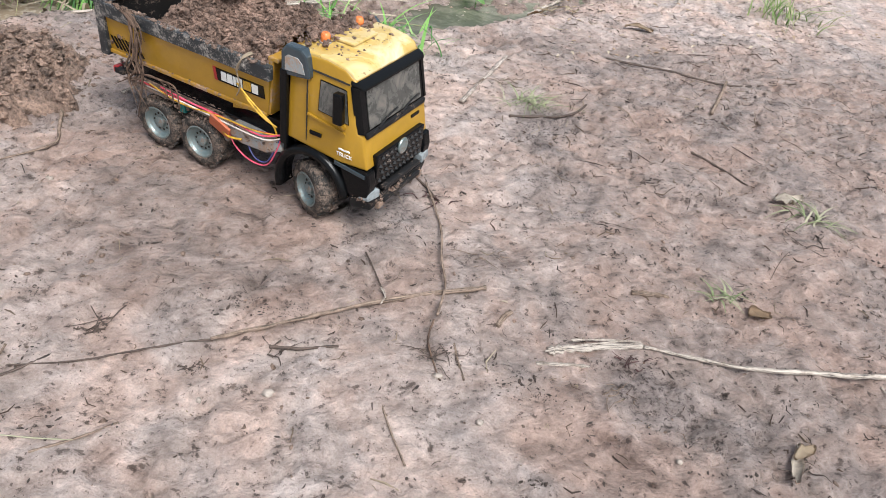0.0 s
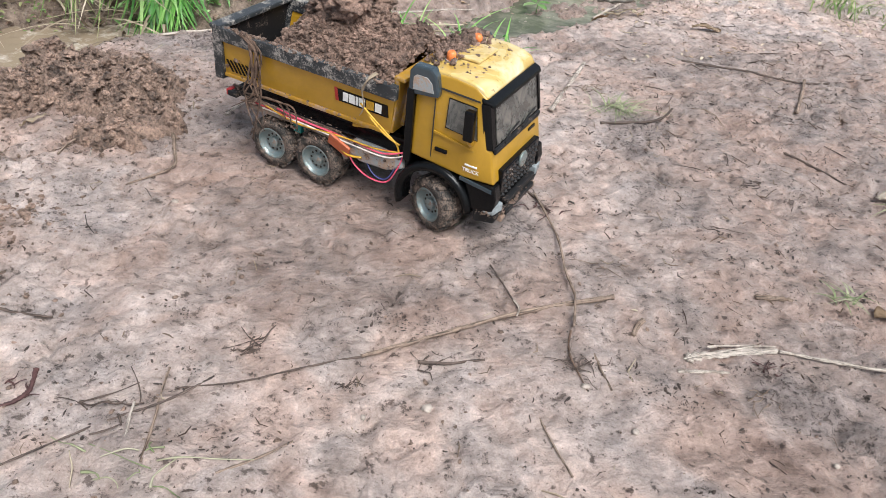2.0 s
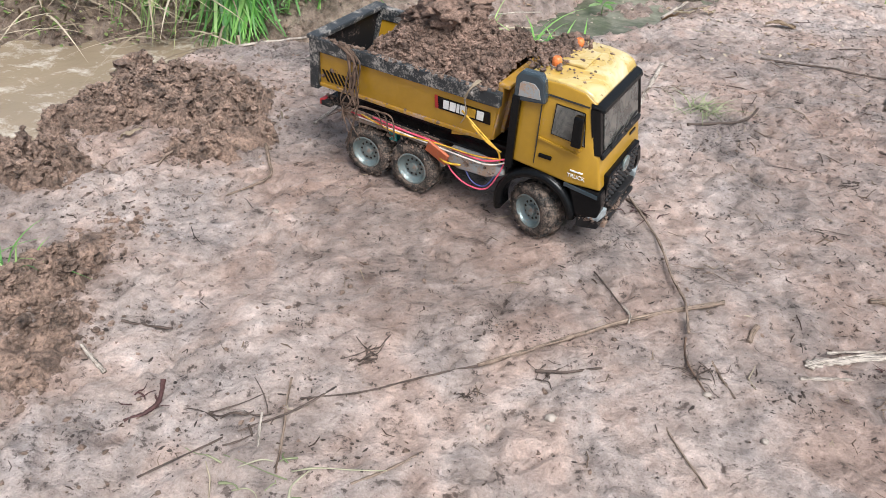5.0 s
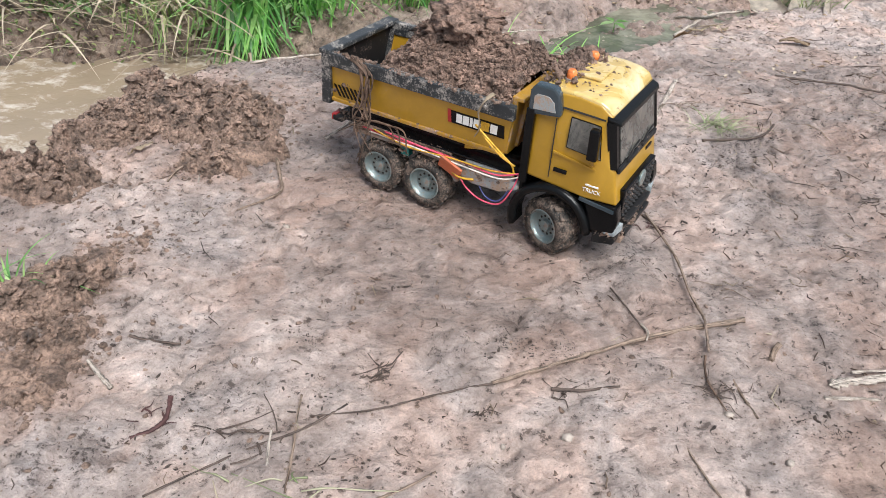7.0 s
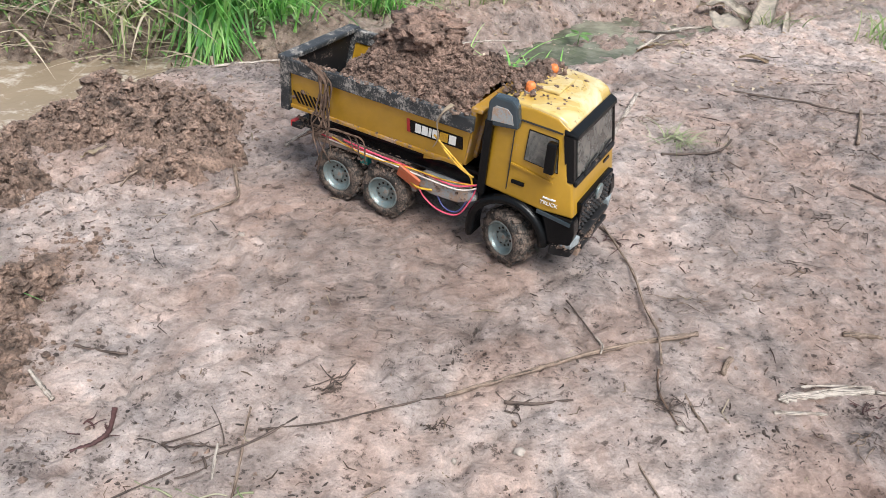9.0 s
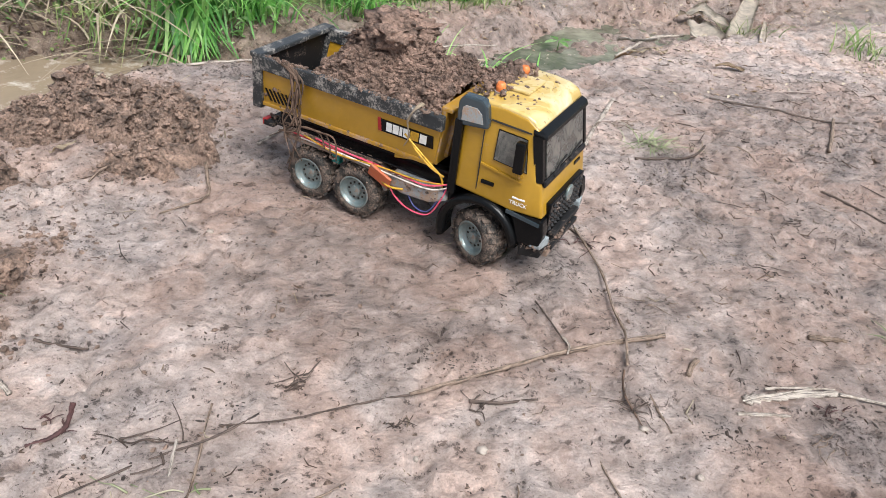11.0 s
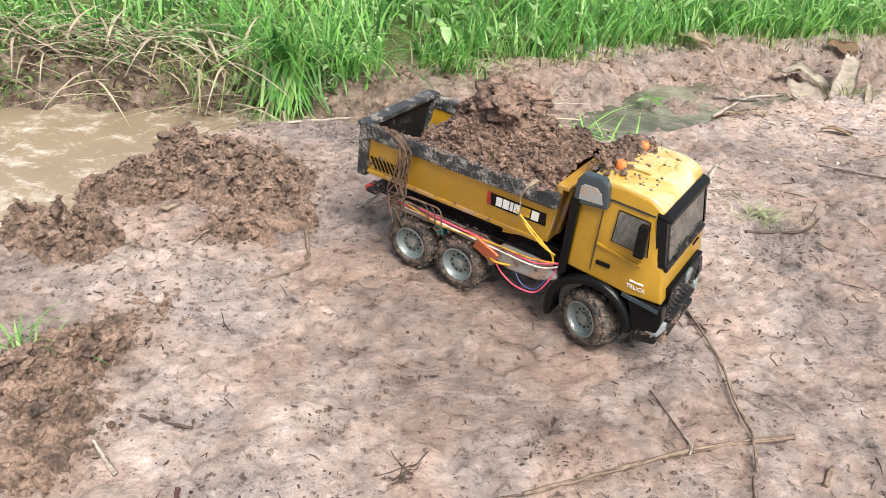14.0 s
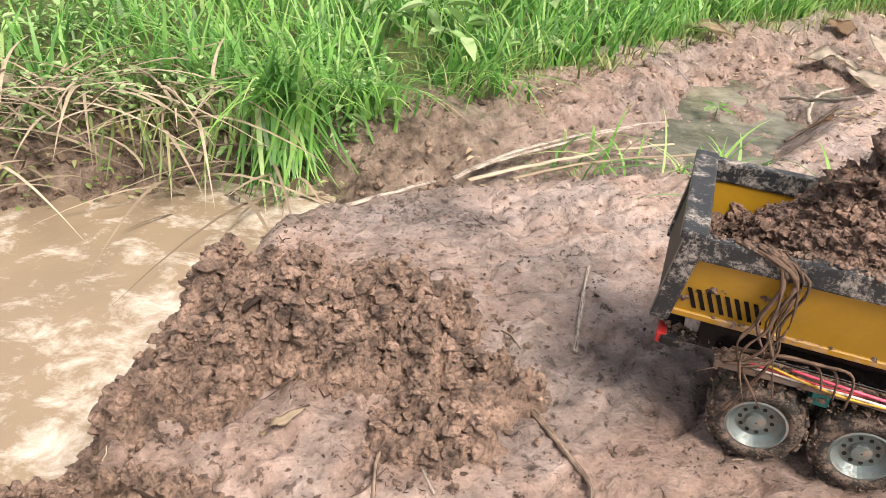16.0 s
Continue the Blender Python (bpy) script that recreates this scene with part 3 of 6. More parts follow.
# ---- heaps of dug soil ----
def soil_heap(cx, cy, rx, ry, turn, height, crumbs, size, seed, label, dent=None):
    """A low heap of dug mud: a torn, pitted mound lying on the ground with loose crumbs on and round it."""
    n = int(max(rx, ry) * 2.8 / 0.0021)
    u = np.linspace(-1.4, 1.4, n)
    gu, gv = np.meshgrid(u, u)
    ca, sa = math.cos(turn), math.sin(turn)
    x, y = cx + gu * rx * ca - gv * ry * sa, cy + gu * rx * sa + gv * ry * ca
    r = np.hypot(gu, gv) + 0.40 * fbm(x, y, 11, 4, seed, 0.6) + 0.16 * fbm(x, y, 48, 4, seed + 9, 0.65)
    if dent:
        r = r + 0.75 * np.exp(-((x - dent[0]) ** 2 + (y - dent[1]) ** 2) / dent[2] ** 2)
    torn = smooth((fbm(x, y, 9, 3, seed + 3) + 0.19) / 0.24)
    r = r + 0.30 * (1 - torn)
    body = smooth((1.06 - r) / 0.48)
    lump = 0.30 + 0.70 * (0.5 + 0.5 * fbm(x, y, 15, 3, seed + 1))
    ridge = np.abs(fbm(x, y, 30, 4, seed + 2, 0.62))
    knob = 0.5 - np.abs(fbm(x, y, 62, 4, seed + 8, 0.65))
    pit = smooth((fbm(x, y, 44, 4, seed + 6, 0.62) - 0.05) / 0.16)
    up = body * (height * lump + torn * (0.036 * ridge + 0.015 * knob - 0.024 * pit) + 0.004 * fbm(x, y, 120, 3, seed + 4, 0.7))
    sink = 0.010 * smooth((r - 0.90) / 0.16)
    z = ground_z(x, y) + up - sink
    k = (np.arange(n - 1)[:, None] * n + np.arange(n - 1)[None]).ravel()
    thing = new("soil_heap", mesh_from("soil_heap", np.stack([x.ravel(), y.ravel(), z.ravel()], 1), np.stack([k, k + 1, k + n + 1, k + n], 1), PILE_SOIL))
    tagged(thing, label, "soil heap", "heaps of dug soil")
    rng = np.random.default_rng(seed)
    pts, sizes = [], []
    for _ in range(crumbs * 3):
        i, j = rng.integers(0, n, 2)
        want = (0.12 + 0.88 * torn[i, j]) * body[i, j] if r[i, j] < 0.95 else 0.30 * math.exp(-(r[i, j] - 0.95) * 5.0)
        if rng.random() < want:
            s = size * (0.14 + 0.86 * rng.random() ** 4) * (1.0 if r[i, j] < 0.95 else 0.6)
            pts.append((x[i, j], y[i, j], z[i, j] + sink[i, j] + s * 0.2))
            sizes.append(s)
    for _ in range(crumbs // 12):
        i, j = rng.integers(0, n, 2)
        if rng.random() < torn[i, j] * body[i, j]:
            s = size * rng.uniform(0.8, 1.4)
            pts.append((x[i, j], y[i, j], z[i, j] + s * 0.15))
            sizes.append(s)
    v, f = scatter(clod_shapes(14, 2, seed, 0.95), pts, sizes, seed, 0.7)
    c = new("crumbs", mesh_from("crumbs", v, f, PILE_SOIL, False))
    c.parent = thing
    tagged(c, "", kind="stuff")


soil_heap(-0.662, 1.150, 0.160, 0.132, 0.75, 0.042, 4200, 0.0074, 101, "broad heap of wet reddish brown dug soil by the pond", (-0.725, 1.020, 0.080))
soil_heap(-0.785, 1.125, 0.095, 0.060, 1.35, 0.030, 1900, 0.0055, 104, "narrow ridge of crumbly soil reaching the water")
soil_heap(-0.568, 1.035, 0.090, 0.060, 0.35, 0.026, 1200, 0.0060, 107, "smooth slumped lobe of wet dug soil")
soil_heap(-0.735, 1.270, 0.090, 0.055, 0.5, 0.030, 1700, 0.0058, 109, "torn crest of wet soil at the water")
soil_heap(-0.850, 0.935, 0.125, 0.055, -0.2, 0.026, 2200, 0.0054, 113, "low ridge of crumbly wet soil at the water")
soil_heap(-0.850, 1.085, 0.105, 0.055, 1.0, 0.024, 1700, 0.0064, 139, "slumped bank of wet soil at the water")
soil_heap(-0.815, 1.240, 0.110, 0.048, 1.35, 0.024, 1700, 0.0064, 143, "crumbling edge of dug soil sliding into the pond")
soil_heap(-0.700, 0.705, 0.115, 0.055, 1.15, 0.016, 2800, 0.0066, 127, "low scatter of dark crumbly soil")
soil_heap(-0.685, 0.555, 0.085, 0.055, 0.9, 0.014, 2200, 0.0066, 131, "flat patch of dark crumbly soil")


# ---- the toy dump truck ----
def wheel(parent, x, y, side, steer=0.0, z=0.039):
    """A wheel: axle hub, treaded tyre and dished rim with a ring of holes. side is -1 or 1: the way its face looks."""
    w = 0.034
    hub = lathe([(0.0008, 0.016), (0.006, 0.016), (0.006, -0.012), (0.0008, -0.012)], 12)
    ob = part("wheel", hub, BLACK_DUSTY, parent)
    ob.matrix_basis = pose(x, y, z, 0, 0, steer + (180 if side > 0 else 0))
    prof = [(0.024, -0.016), (0.030, -0.017), (0.0355, -0.015), (0.0378, -0.011), (0.0378, 0.011), (0.0355, 0.015), (0.030, 0.017), (0.024, 0.016), (0.0225, 0.0)]
    tyre = part("tyre", lathe(prof, 40), RUBBER, ob, "black rubber tyre caked with mud", True)
    for row in (-1, 1):
        for k in range(17):
            a = 2 * math.pi * (k + 0.25 * row) / 17
            lug = box(-0.0042, 0.0042, -0.0064, 0.0064, -0.0016, 0.0019, 0.0007, 1)
            m = Matrix.Rotation(-a, 4, "Y") @ Matrix.Translation((0, row * 0.0078, 0.0376)) @ Matrix.Rotation(0.35 * row, 4, "Z")
            bmesh.ops.transform(lug, matrix=m, verts=lug.verts)
            if k == 0 and row == -1:
                joined = lug
            else:
                tmp = bpy.data.meshes.new("lug")
                lug.to_mesh(tmp)
                lug.free()
                joined.from_mesh(tmp)
                bpy.data.meshes.remove(tmp)
    part("tread", joined, RUBBER, ob)
    dish = [(0.0235, -0.0145), (0.0245, -0.016), (0.0225, -0.0165), (0.0205, -0.0125), (0.0165, -0.0085), (0.0085, -0.0085), (0.0075, -0.013), (0.0035, -0.0135), (0.0008, -0.0135), (0.0008, 0.0), (0.0235, 0.0)]
    rim = part("rim", lathe(dish, 36), SILVER, ob, "dull silver dished rim", False)
    # Dark discs on the uncut rim give the shade of its holes.
    for k in range(10):
        a = 2 * math.pi * k / 10
        h = lathe([(0.0002, -0.0092), (0.0017, -0.0092), (0.0017, -0.0086), (0.0002, -0.0086)], 10)
        bmesh.ops.translate(h, vec=(0.0125 * math.cos(a), 0, 0.0125 * math.sin(a)), verts=h.verts)
        if k == 0:
            holes = h
        else:
            tmp = bpy.data.meshes.new("hole")
            h.to_mesh(tmp)
            h.free()
            holes.from_mesh(tmp)
            bpy.data.meshes.remove(tmp)
    part("hole_shade_ring", holes, DARKHOLE, ob)
    return ob


def wall_y(z):
    """Half width of the dump bed's outer side at height z."""
    return 0.0705 + (min(z, 0.1755) - 0.122) / 0.0535 * 0.0085


def side_plate(x0, x1, z0, z1, s, lift, shear=0.0, thick=0.0012):
    """A thin plate on the sloping side of the bed."""
    ya, yb = s * (wall_y(z0) + lift), s * (wall_y(z1) + lift)
    ia, ib = ya - s * thick, yb - s * thick
    return hexa([(x0, ya, z0), (x1, ya, z0), (x1, ia, z0), (x0, ia, z0), (x0 + shear, yb, z1), (x1 + shear, yb, z1), (x1 + shear, ib, z1), (x0 + shear, ib, z1)])


def build_truck(at, heading):
    truck = new("toy_dump_truck")
    tagged(truck, "muddy ochre yellow toy dump truck with black trim standing on mud", "toy truck")

    # cab
    outline = [(-0.040, 0.106), (-0.040, 0.2173), (-0.034, 0.2245), (0.014, 0.2262), (0.042, 0.2225), (0.058, 0.2120), (0.0685, 0.1500), (0.0735, 0.146), (0.0830, 0.100), (0.040, 0.099)]
    bm = prism(outline, -0.077, 0.077)
    for v in bm.verts:
        if v.co.z > 0.2:
            v.co.y *= 0.93
        elif v.co.x > 0.07:
            v.co.y *= 0.955
    bevel(bm, 0.006, 3)
    cab = part("cab", bm, YELLOW, truck, "glossy ochre yellow plastic cab", True)
    cab.data.polygons.foreach_set("use_smooth", [True] * len(cab.data.polygons))
    part("roof_skin", prism([(-0.037, 0.219), (-0.035, 0.2275), (-0.010, 0.2292), (0.018, 0.2290), (0.040, 0.2262), (0.052, 0.2210), (0.0585, 0.2120)], -0.0705, 0.0705, 0.0075, 4), ROOF_PALE, cab, "glossy yellow roof with pale dust and painted sky sheen", True)
    part("roof_hatch", box(-0.016, 0.020, -0.024, 0.030, 0.2296, 0.2335, 0.002), ROOF_PALE, cab)
    part("back_panel", box(-0.049, -0.043, -0.074, 0.074, 0.075, 0.2137, 0.002), BLACK, cab)
    part("windshield_frame", hexa([(0.0670, -0.070, 0.144), (0.0755, -0.070, 0.144), (0.0755, 0.070, 0.144), (0.0670, 0.070, 0.144), (0.0550, -0.069, 0.2080), (0.0625, -0.069, 0.2080), (0.0625, 0.069, 0.2080), (0.0550, 0.069, 0.2080)]), BLACK, cab)
    part("windshield", hexa([(0.068, -0.061, 0.1520), (0.0750, -0.061, 0.1520), (0.0750, 0.061, 0.1520), (0.068, 0.061, 0.1520), (0.058, -0.060, 0.2030), (0.0648, -0.060, 0.2030), (0.0648, 0.060, 0.2030), (0.058, 0.060, 0.2030)]), GLASS, cab, "dusty grey windscreen")
    part("windshield_sill", box(0.0690, 0.0780, -0.069, 0.069, 0.1412, 0.1490, 0.002), BLACK_DUSTY, cab)
    part("sun_visor", bevel(hexa([(0.052, -0.0745, 0.2055), (0.0695, -0.071, 0.2020), (0.0695, 0.071, 0.2020), (0.052, 0.0745, 0.2055), (0.050, -0.074, 0.2140), (0.0660, -0.070, 0.2095), (0.0660, 0.070, 0.2095), (0.050, 0.074, 0.2140)]), 0.003), BLACK, cab)
    for y0 in (-0.045, 0.008):
        part("wiper", tube([(0.0780, y0, 0.1490), (0.0760, y0 + 0.020, 0.1555), (0.0752, y0 + 0.046, 0.1590)], 0.0016, 0.0012, 5, 3), BLACK_DUSTY, cab)
    for s in (-1, 1):
        bar = hexa([(0.0655, s * 0.0782, 0.112), (0.0753, s * 0.074, 0.112), (0.0753, s * 0.069, 0.112), (0.0655, s * 0.070, 0.112), (0.0520, s * 0.0745, 0.2060), (0.0637, s * 0.0728, 0.2060), (0.0637, s * 0.066, 0.2060), (0.0520, s * 0.066, 0.2060)])
        for v in bar.verts:
            if v.co.z < 0.12:
                v.co.z = 0.149
        part("door_pillar", bar, BLACK, cab)
        y = 0.0772
        part("side_window", hexa([(0.009, s * 0.0735, 0.1615), (0.053, s * 0.0735, 0.1575), (0.053, s * (y + 0.0005), 0.1575), (0.009, s * (y + 0.0005), 0.1615), (0.009, s * 0.070, 0.199), (0.046, s * 0.070, 0.1975), (0.046, s * 0.0742, 0.1975), (0.009, s * 0.0742, 0.199)]), GLASS, cab, "dusty side window")
        part("window_frame", hexa([(0.0078, s * 0.0735, 0.1603), (0.0542, s * 0.0735, 0.1562), (0.0542, s * 0.0772, 0.1562), (0.0078, s * 0.0772, 0.1603), (0.0078, s * 0.070, 0.2001), (0.0470, s * 0.070, 0.1986), (0.0470, s * 0.0738, 0.1986), (0.0078, s * 0.0738, 0.2001)]), BLACK, cab)
        part("roof_seam", hexa([(-0.004, s * 0.0700, 0.2075), (0.050, s * 0.0700, 0.2060), (0.050, s * 0.0737, 0.2060), (-0.004, s * 0.0737, 0.2075), (-0.004, s * 0.0700, 0.2093), (0.050, s * 0.0700, 0.2078), (0.050, s * 0.0733, 0.2078), (-0.004, s * 0.0733, 0.2093)]), DARKHOLE, cab)
        part("door_handle", box(-0.004, 0.014, s * 0.0772 - 0.0015, s * 0.0772 + 0.0015, 0.1235, 0.129, 0.0008, 1), BLACK, cab)
        part("door_seam", box(-0.010, -0.009, s * 0.0765 - 0.0008, s * 0.0765 + 0.0008, 0.112, 0.1943), DARKHOLE, cab)
        part("door_ledge", prism([(-0.008, 0.1485), (0.050, 0.1400), (0.050, 0.1425), (-0.008, 0.1513)], s * 0.0765 - 0.0012, s * 0.0765 + 0.0012), YELLOW, cab)
        mir = bevel(hexa([(0.040, s * 0.083, 0.1600), (0.053, s * 0.083, 0.1600), (0.053, s * 0.093, 0.1600), (0.040, s * 0.093, 0.1600), (0.039, s * 0.082, 0.2000), (0.051, s * 0.082, 0.2000), (0.051, s * 0.093, 0.2000), (0.039, s * 0.093, 0.2000)]), 0.0025)
        mirror = part("mirror", mir, BLACK, cab, "black side mirror")
        part("mirror_arm", tube([(0.046, s * 0.086, 0.1625), (0.046, s * 0.079, 0.1528), (0.046, s * 0.074, 0.151)], 0.004, 0.005, 8, 4), YELLOW, cab)
        dfl = prism([(-0.047, 0.1916), (-0.047, 0.2226), (-0.040, 0.2319), (-0.016, 0.2319), (-0.008, 0.2243), (-0.004, 0.2049), (-0.004, 0.1969)], s * 0.066, s * 0.0805, 0.003)
        deflector = part("air_deflector", dfl, BLACK_SKY_TINT, cab, "black roof side fairing tinted with painted blue sky sheen")
        part("fairing_panel", prism([(-0.040, 0.2000), (-0.040, 0.2165), (-0.036, 0.2200), (-0.021, 0.2200), (-0.014, 0.2140), (-0.0105, 0.2020)], s * 0.080, s * 0.0815), GREYWHITE, cab, "grey-white fairing panel")
        part("rear_pillar", box(-0.0485, -0.038, s * 0.0785 - 0.003, s * 0.0785 + 0.003, 0.095, 0.1987, 0.0015), BLACK, cab)
        # wheel arch
        ring = []
        bmf = bmesh.new()
        n = 18
        for k in range(n + 1):
            a = radians(8 + (196 - 8) * k / n)
            ca, sa = math.cos(a), math.sin(a)
            row = []
            for rr, yy in ((0.0475, 0.056), (0.0475, 0.083), (0.053, 0.085), (0.0575, 0.081), (0.0575, 0.056)):
                row.append(bmf.verts.new((rr * ca * 1.02, s * yy, 0.043 + rr * sa * 1.06)))
            ring.append(row)
        for ra, rb in zip(ring, ring[1:]):
            for j in range(5):
                bmf.faces.new((ra[j], ra[(j + 1) % 5], rb[(j + 1) % 5], rb[j]))
        bmf.faces.new(ring[0])
        bmf.faces.new(ring[-1])
        part("wheel_arch", bmf, BLACK, truck, "black plastic wheel arch", True)
        part("side_skirt", prism([(0.040, 0.099), (0.086, 0.099), (0.090, 0.080), (0.088, 0.062), (0.052, 0.056), (0.050, 0.075)], s * 0.060, s * 0.0775, 0.003), BLACK, truck)
        # Bluish strip laid on as the sky highlight along the black skirt.
        part("skirt_glint", prism([(0.036, 0.0955), (0.083, 0.0905), (0.083, 0.0955), (0.036, 0.100)], s * 0.0765, s * 0.0790), BLACK_SKY_TINT, truck)
        part("step", box(0.044, 0.082, s * 0.064 - 0.008, s * 0.064 + 0.010, 0.050, 0.056, 0.0015), BLACK_DUSTY, truck)
        lamp = part("headlight", bevel(hexa([(0.078, s * 0.054, 0.057), (0.0930, s * 0.054, 0.057), (0.0895, s * 0.0770, 0.058), (0.074, s * 0.0770, 0.058), (0.078, s * 0.054, 0.069), (0.0925, s * 0.054, 0.069), (0.0880, s * 0.0770, 0.072), (0.074, s * 0.0770, 0.072)]), 0.002), LENS, truck, "clear headlight")
    # front
    part("grille", box(0.074, 0.0875, -0.058, 0.058, 0.072, 0.116, 0.002), BLACK, cab)
    for r in range(4):
        for k in range(11 - (r % 2)):
            y = -0.050 + 0.010 * k + (0.005 if r % 2 else 0)
            z = 0.0775 + 0.0105 * r
            if abs(y) < 0.012 and r == 3:
                continue
            stud = bmesh.new()
            pts = [(0.0872, y - 0.004, z), (0.0872, y, z - 0.0042), (0.0872, y + 0.004, z), (0.0872, y, z + 0.0042), (0.0912, y, z)]
            vs = [stud.verts.new(p) for p in pts]
            stud.faces.new(vs[:4])
            for i in range(4):
                stud.faces.new((vs[i], vs[(i + 1) % 4], vs[4]))
            part("grille_stud", stud, BLACK_DUSTY, cab)
    badge = lathe([(0.0002, 0), (0.0105, 0), (0.0115, 0.002), (0.0105, 0.0035), (0.0002, 0.0035)], 28)
    bmesh.ops.transform(badge, matrix=Matrix.Translation((0.0872, 0, 0.1085)) @ Matrix.Rotation(-math.pi / 2, 4, "Z"), verts=badge.verts)
    part("badge", badge, SILVER, cab, "round silver badge")
    part("front_mark", box(0.0750, 0.0778, 0.036, 0.056, 0.1300, 0.1340), BLACK, cab)
    part("bumper", bevel(hexa([(0.060, -0.075, 0.038), (0.087, -0.066, 0.038), (0.087, 0.066, 0.038), (0.060, 0.075, 0.038), (0.060, -0.0775, 0.056), (0.0915, -0.067, 0.056), (0.0915, 0.067, 0.056), (0.060, 0.0775, 0.056)]), 0.003), BLACK_DUSTY, truck, "black front bumper smeared with mud")
    part("bumper_bar", box(0.086, 0.0945, -0.044, 0.044, 0.062, 0.068, 0.0015), BLACK_DUSTY, truck)
    part("bumper_tread", box(0.086, 0.0955, -0.046, 0.046, 0.044, 0.051, 0.0015), BLACK_DUSTY, truck)
    for s in (-1, 1):
        part("tow_lug", box(0.084, 0.094, s * 0.050 - 0.006, s * 0.050 + 0.006, 0.038, 0.046, 0.0015), MUDRAIL, truck)
    for y, h in ((-0.036, 0.013), (0.036, 0.013)):
        b = part("beacon", lathe([(0.0002, 0), (0.0062, 0), (0.006, h * 0.75), (0.004, h), (0.0002, h)], 18, "z"), ORANGE, cab, "small orange roof beacon", True)
        b.location = (-0.014, y, 0.229)
        c = part("beacon_base", lathe([(0.0002, -0.002), (0.0075, -0.002), (0.0075, 0.002), (0.0002, 0.002)], 18, "z"), GREYWHITE, cab)
        c.location = (-0.014, y, 0.2292)

    # chassis
    for s in (-1, 1):
        part("chassis_rail", prism([(-0.33, 0.078), (-0.33, 0.098), (0.05, 0.098), (0.05, 0.070), (-0.03, 0.070), (-0.05, 0.078)], s * 0.022, s * 0.030, 0.0015), BLACK_DUSTY, truck)
        part("side_rail", prism([(-0.318, 0.083), (-0.318, 0.090), (-0.205, 0.091), (-0.165, 0.088), (-0.142, 0.076), (-0.138, 0.060), (-0.145, 0.058), (-0.152, 0.072), (-0.170, 0.0825), (-0.205, 0.0845)], s * 0.048, s * 0.0795, 0.0018), MUDRAIL, truck, "side rail caked in dried mud")
        part("under_rail", box(-0.335, -0.046, s * 0.058 - 0.006, s * 0.058 + 0.006, 0.090, 0.1135, 0.002), BLACK, truck)
    for x in (-0.272, -0.192, 0.0):
        axle = lathe([(0.0002, -0.066), (0.006, -0.066), (0.006, 0.066), (0.0002, 0.066)], 12)
        bmesh.ops.translate(axle, vec=(x, 0, 0.039), verts=axle.verts)
        part("axle", axle, BLACK_DUSTY, truck, "", True)
    part("gearbox", box(-0.245, -0.165, -0.022, 0.022, 0.045, 0.080, 0.004), BLACK_DUSTY, truck)
    part("servo", box(-0.240, -0.226, -0.070, -0.046, 0.066, 0.079, 0.0015), TEAL, truck, "teal plastic servo case")
    part("engine_tray", box(-0.12, -0.045, -0.050, 0.050, 0.072, 0.100, 0.003), BLACK_DUSTY, truck)
    part("tank", prism([(-0.146, 0.074), (-0.136, 0.089), (-0.052, 0.090), (-0.048, 0.078), (-0.075, 0.066), (-0.118, 0.064)], -0.079, -0.046, 0.004), GREYWHITE, truck, "grey-white tank streaked with mud")
    part("lift_ram", tube([(-0.060, -0.020, 0.100), (-0.064, -0.018, 0.175)], 0.011, 0.011, 12, 3), RED, truck, "red lift cylinder", True)
    part("tail_bar", box(-0.362, -0.345, -0.070, 0.070, 0.084, 0.092, 0.0015), BLACK_DUSTY, truck)
    for s in (-1, 1):
        part("tail_lamp", box(-0.366, -0.358, s * 0.058 - 0.010, s * 0.058 + 0.010, 0.083, 0.093, 0.0015), RED, truck, "small red tail lamp")
    part("tail_arm", box(-0.350, -0.300, -0.062, -0.054, 0.086, 0.094, 0.0015), BLACK_DUSTY, truck)
    plate = box(-0.018, 0.018, -0.0022, 0.0022, -0.0105, 0.0105, 0.0018, 2)
    bmesh.ops.transform(plate, matrix=Matrix.Translation((-0.150, -0.0830, 0.081)) @ Matrix.Rotation(0.40, 4, "Y") @ Matrix.Rotation(0.25, 4, "X"), verts=plate.verts)
    part("reflector", plate, RUST, truck, "orange rusty side reflector smeared with mud")

    # dump bed
    T = 0.0035

    def slab(x0, x1, x2, x3, ya, yb, ta, tb, z0, z1):
        """A wall that leans: x0 to x1 below, x2 to x3 above, from ya below to yb above."""
        return hexa([(x0, ya, z0), (x1, ya, z0), (x1, ta, z0), (x0, ta, z0), (x2, yb, z1), (x3, yb, z1), (x3, tb, z1), (x2, tb, z1)])

    bed = part("dump_bed", box(-0.360, -0.074, -0.068, 0.068, 0.1185, 0.124, 0.001, 1), YELLOW_DIRTY, truck, "muddy yellow dump bed")
    for s in (-1, 1):
        part("side_wall", slab(-0.364, -0.076, -0.352, -0.067, s * 0.0705, s * 0.079, s * (0.0705 - T), s * (0.079 - T), 0.122, 0.1755), YELLOW, bed, "ochre yellow bed side")
        part("rim_rail", bevel(slab(-0.360, -0.064, -0.352, -0.064, s * 0.0835, s * 0.0845, s * 0.0735, s * 0.0735, 0.1745, 0.1945), 0.0018), RIM_GREY, bed, "worn dark grey bed rim flecked with mud")
        part("lower_edge", box(-0.366, -0.078, s * 0.0695 - 0.0033, s * 0.0695 + 0.0033, 0.1165, 0.1225, 0.001, 1), YELLOW_DIRTY, bed)
        part("rear_post", bevel(slab(-0.376, -0.361, -0.366, -0.349, s * 0.0765, s * 0.0850, s * 0.064, s * 0.073, 0.112, 0.1955), 0.002), RIM_GREY, bed)
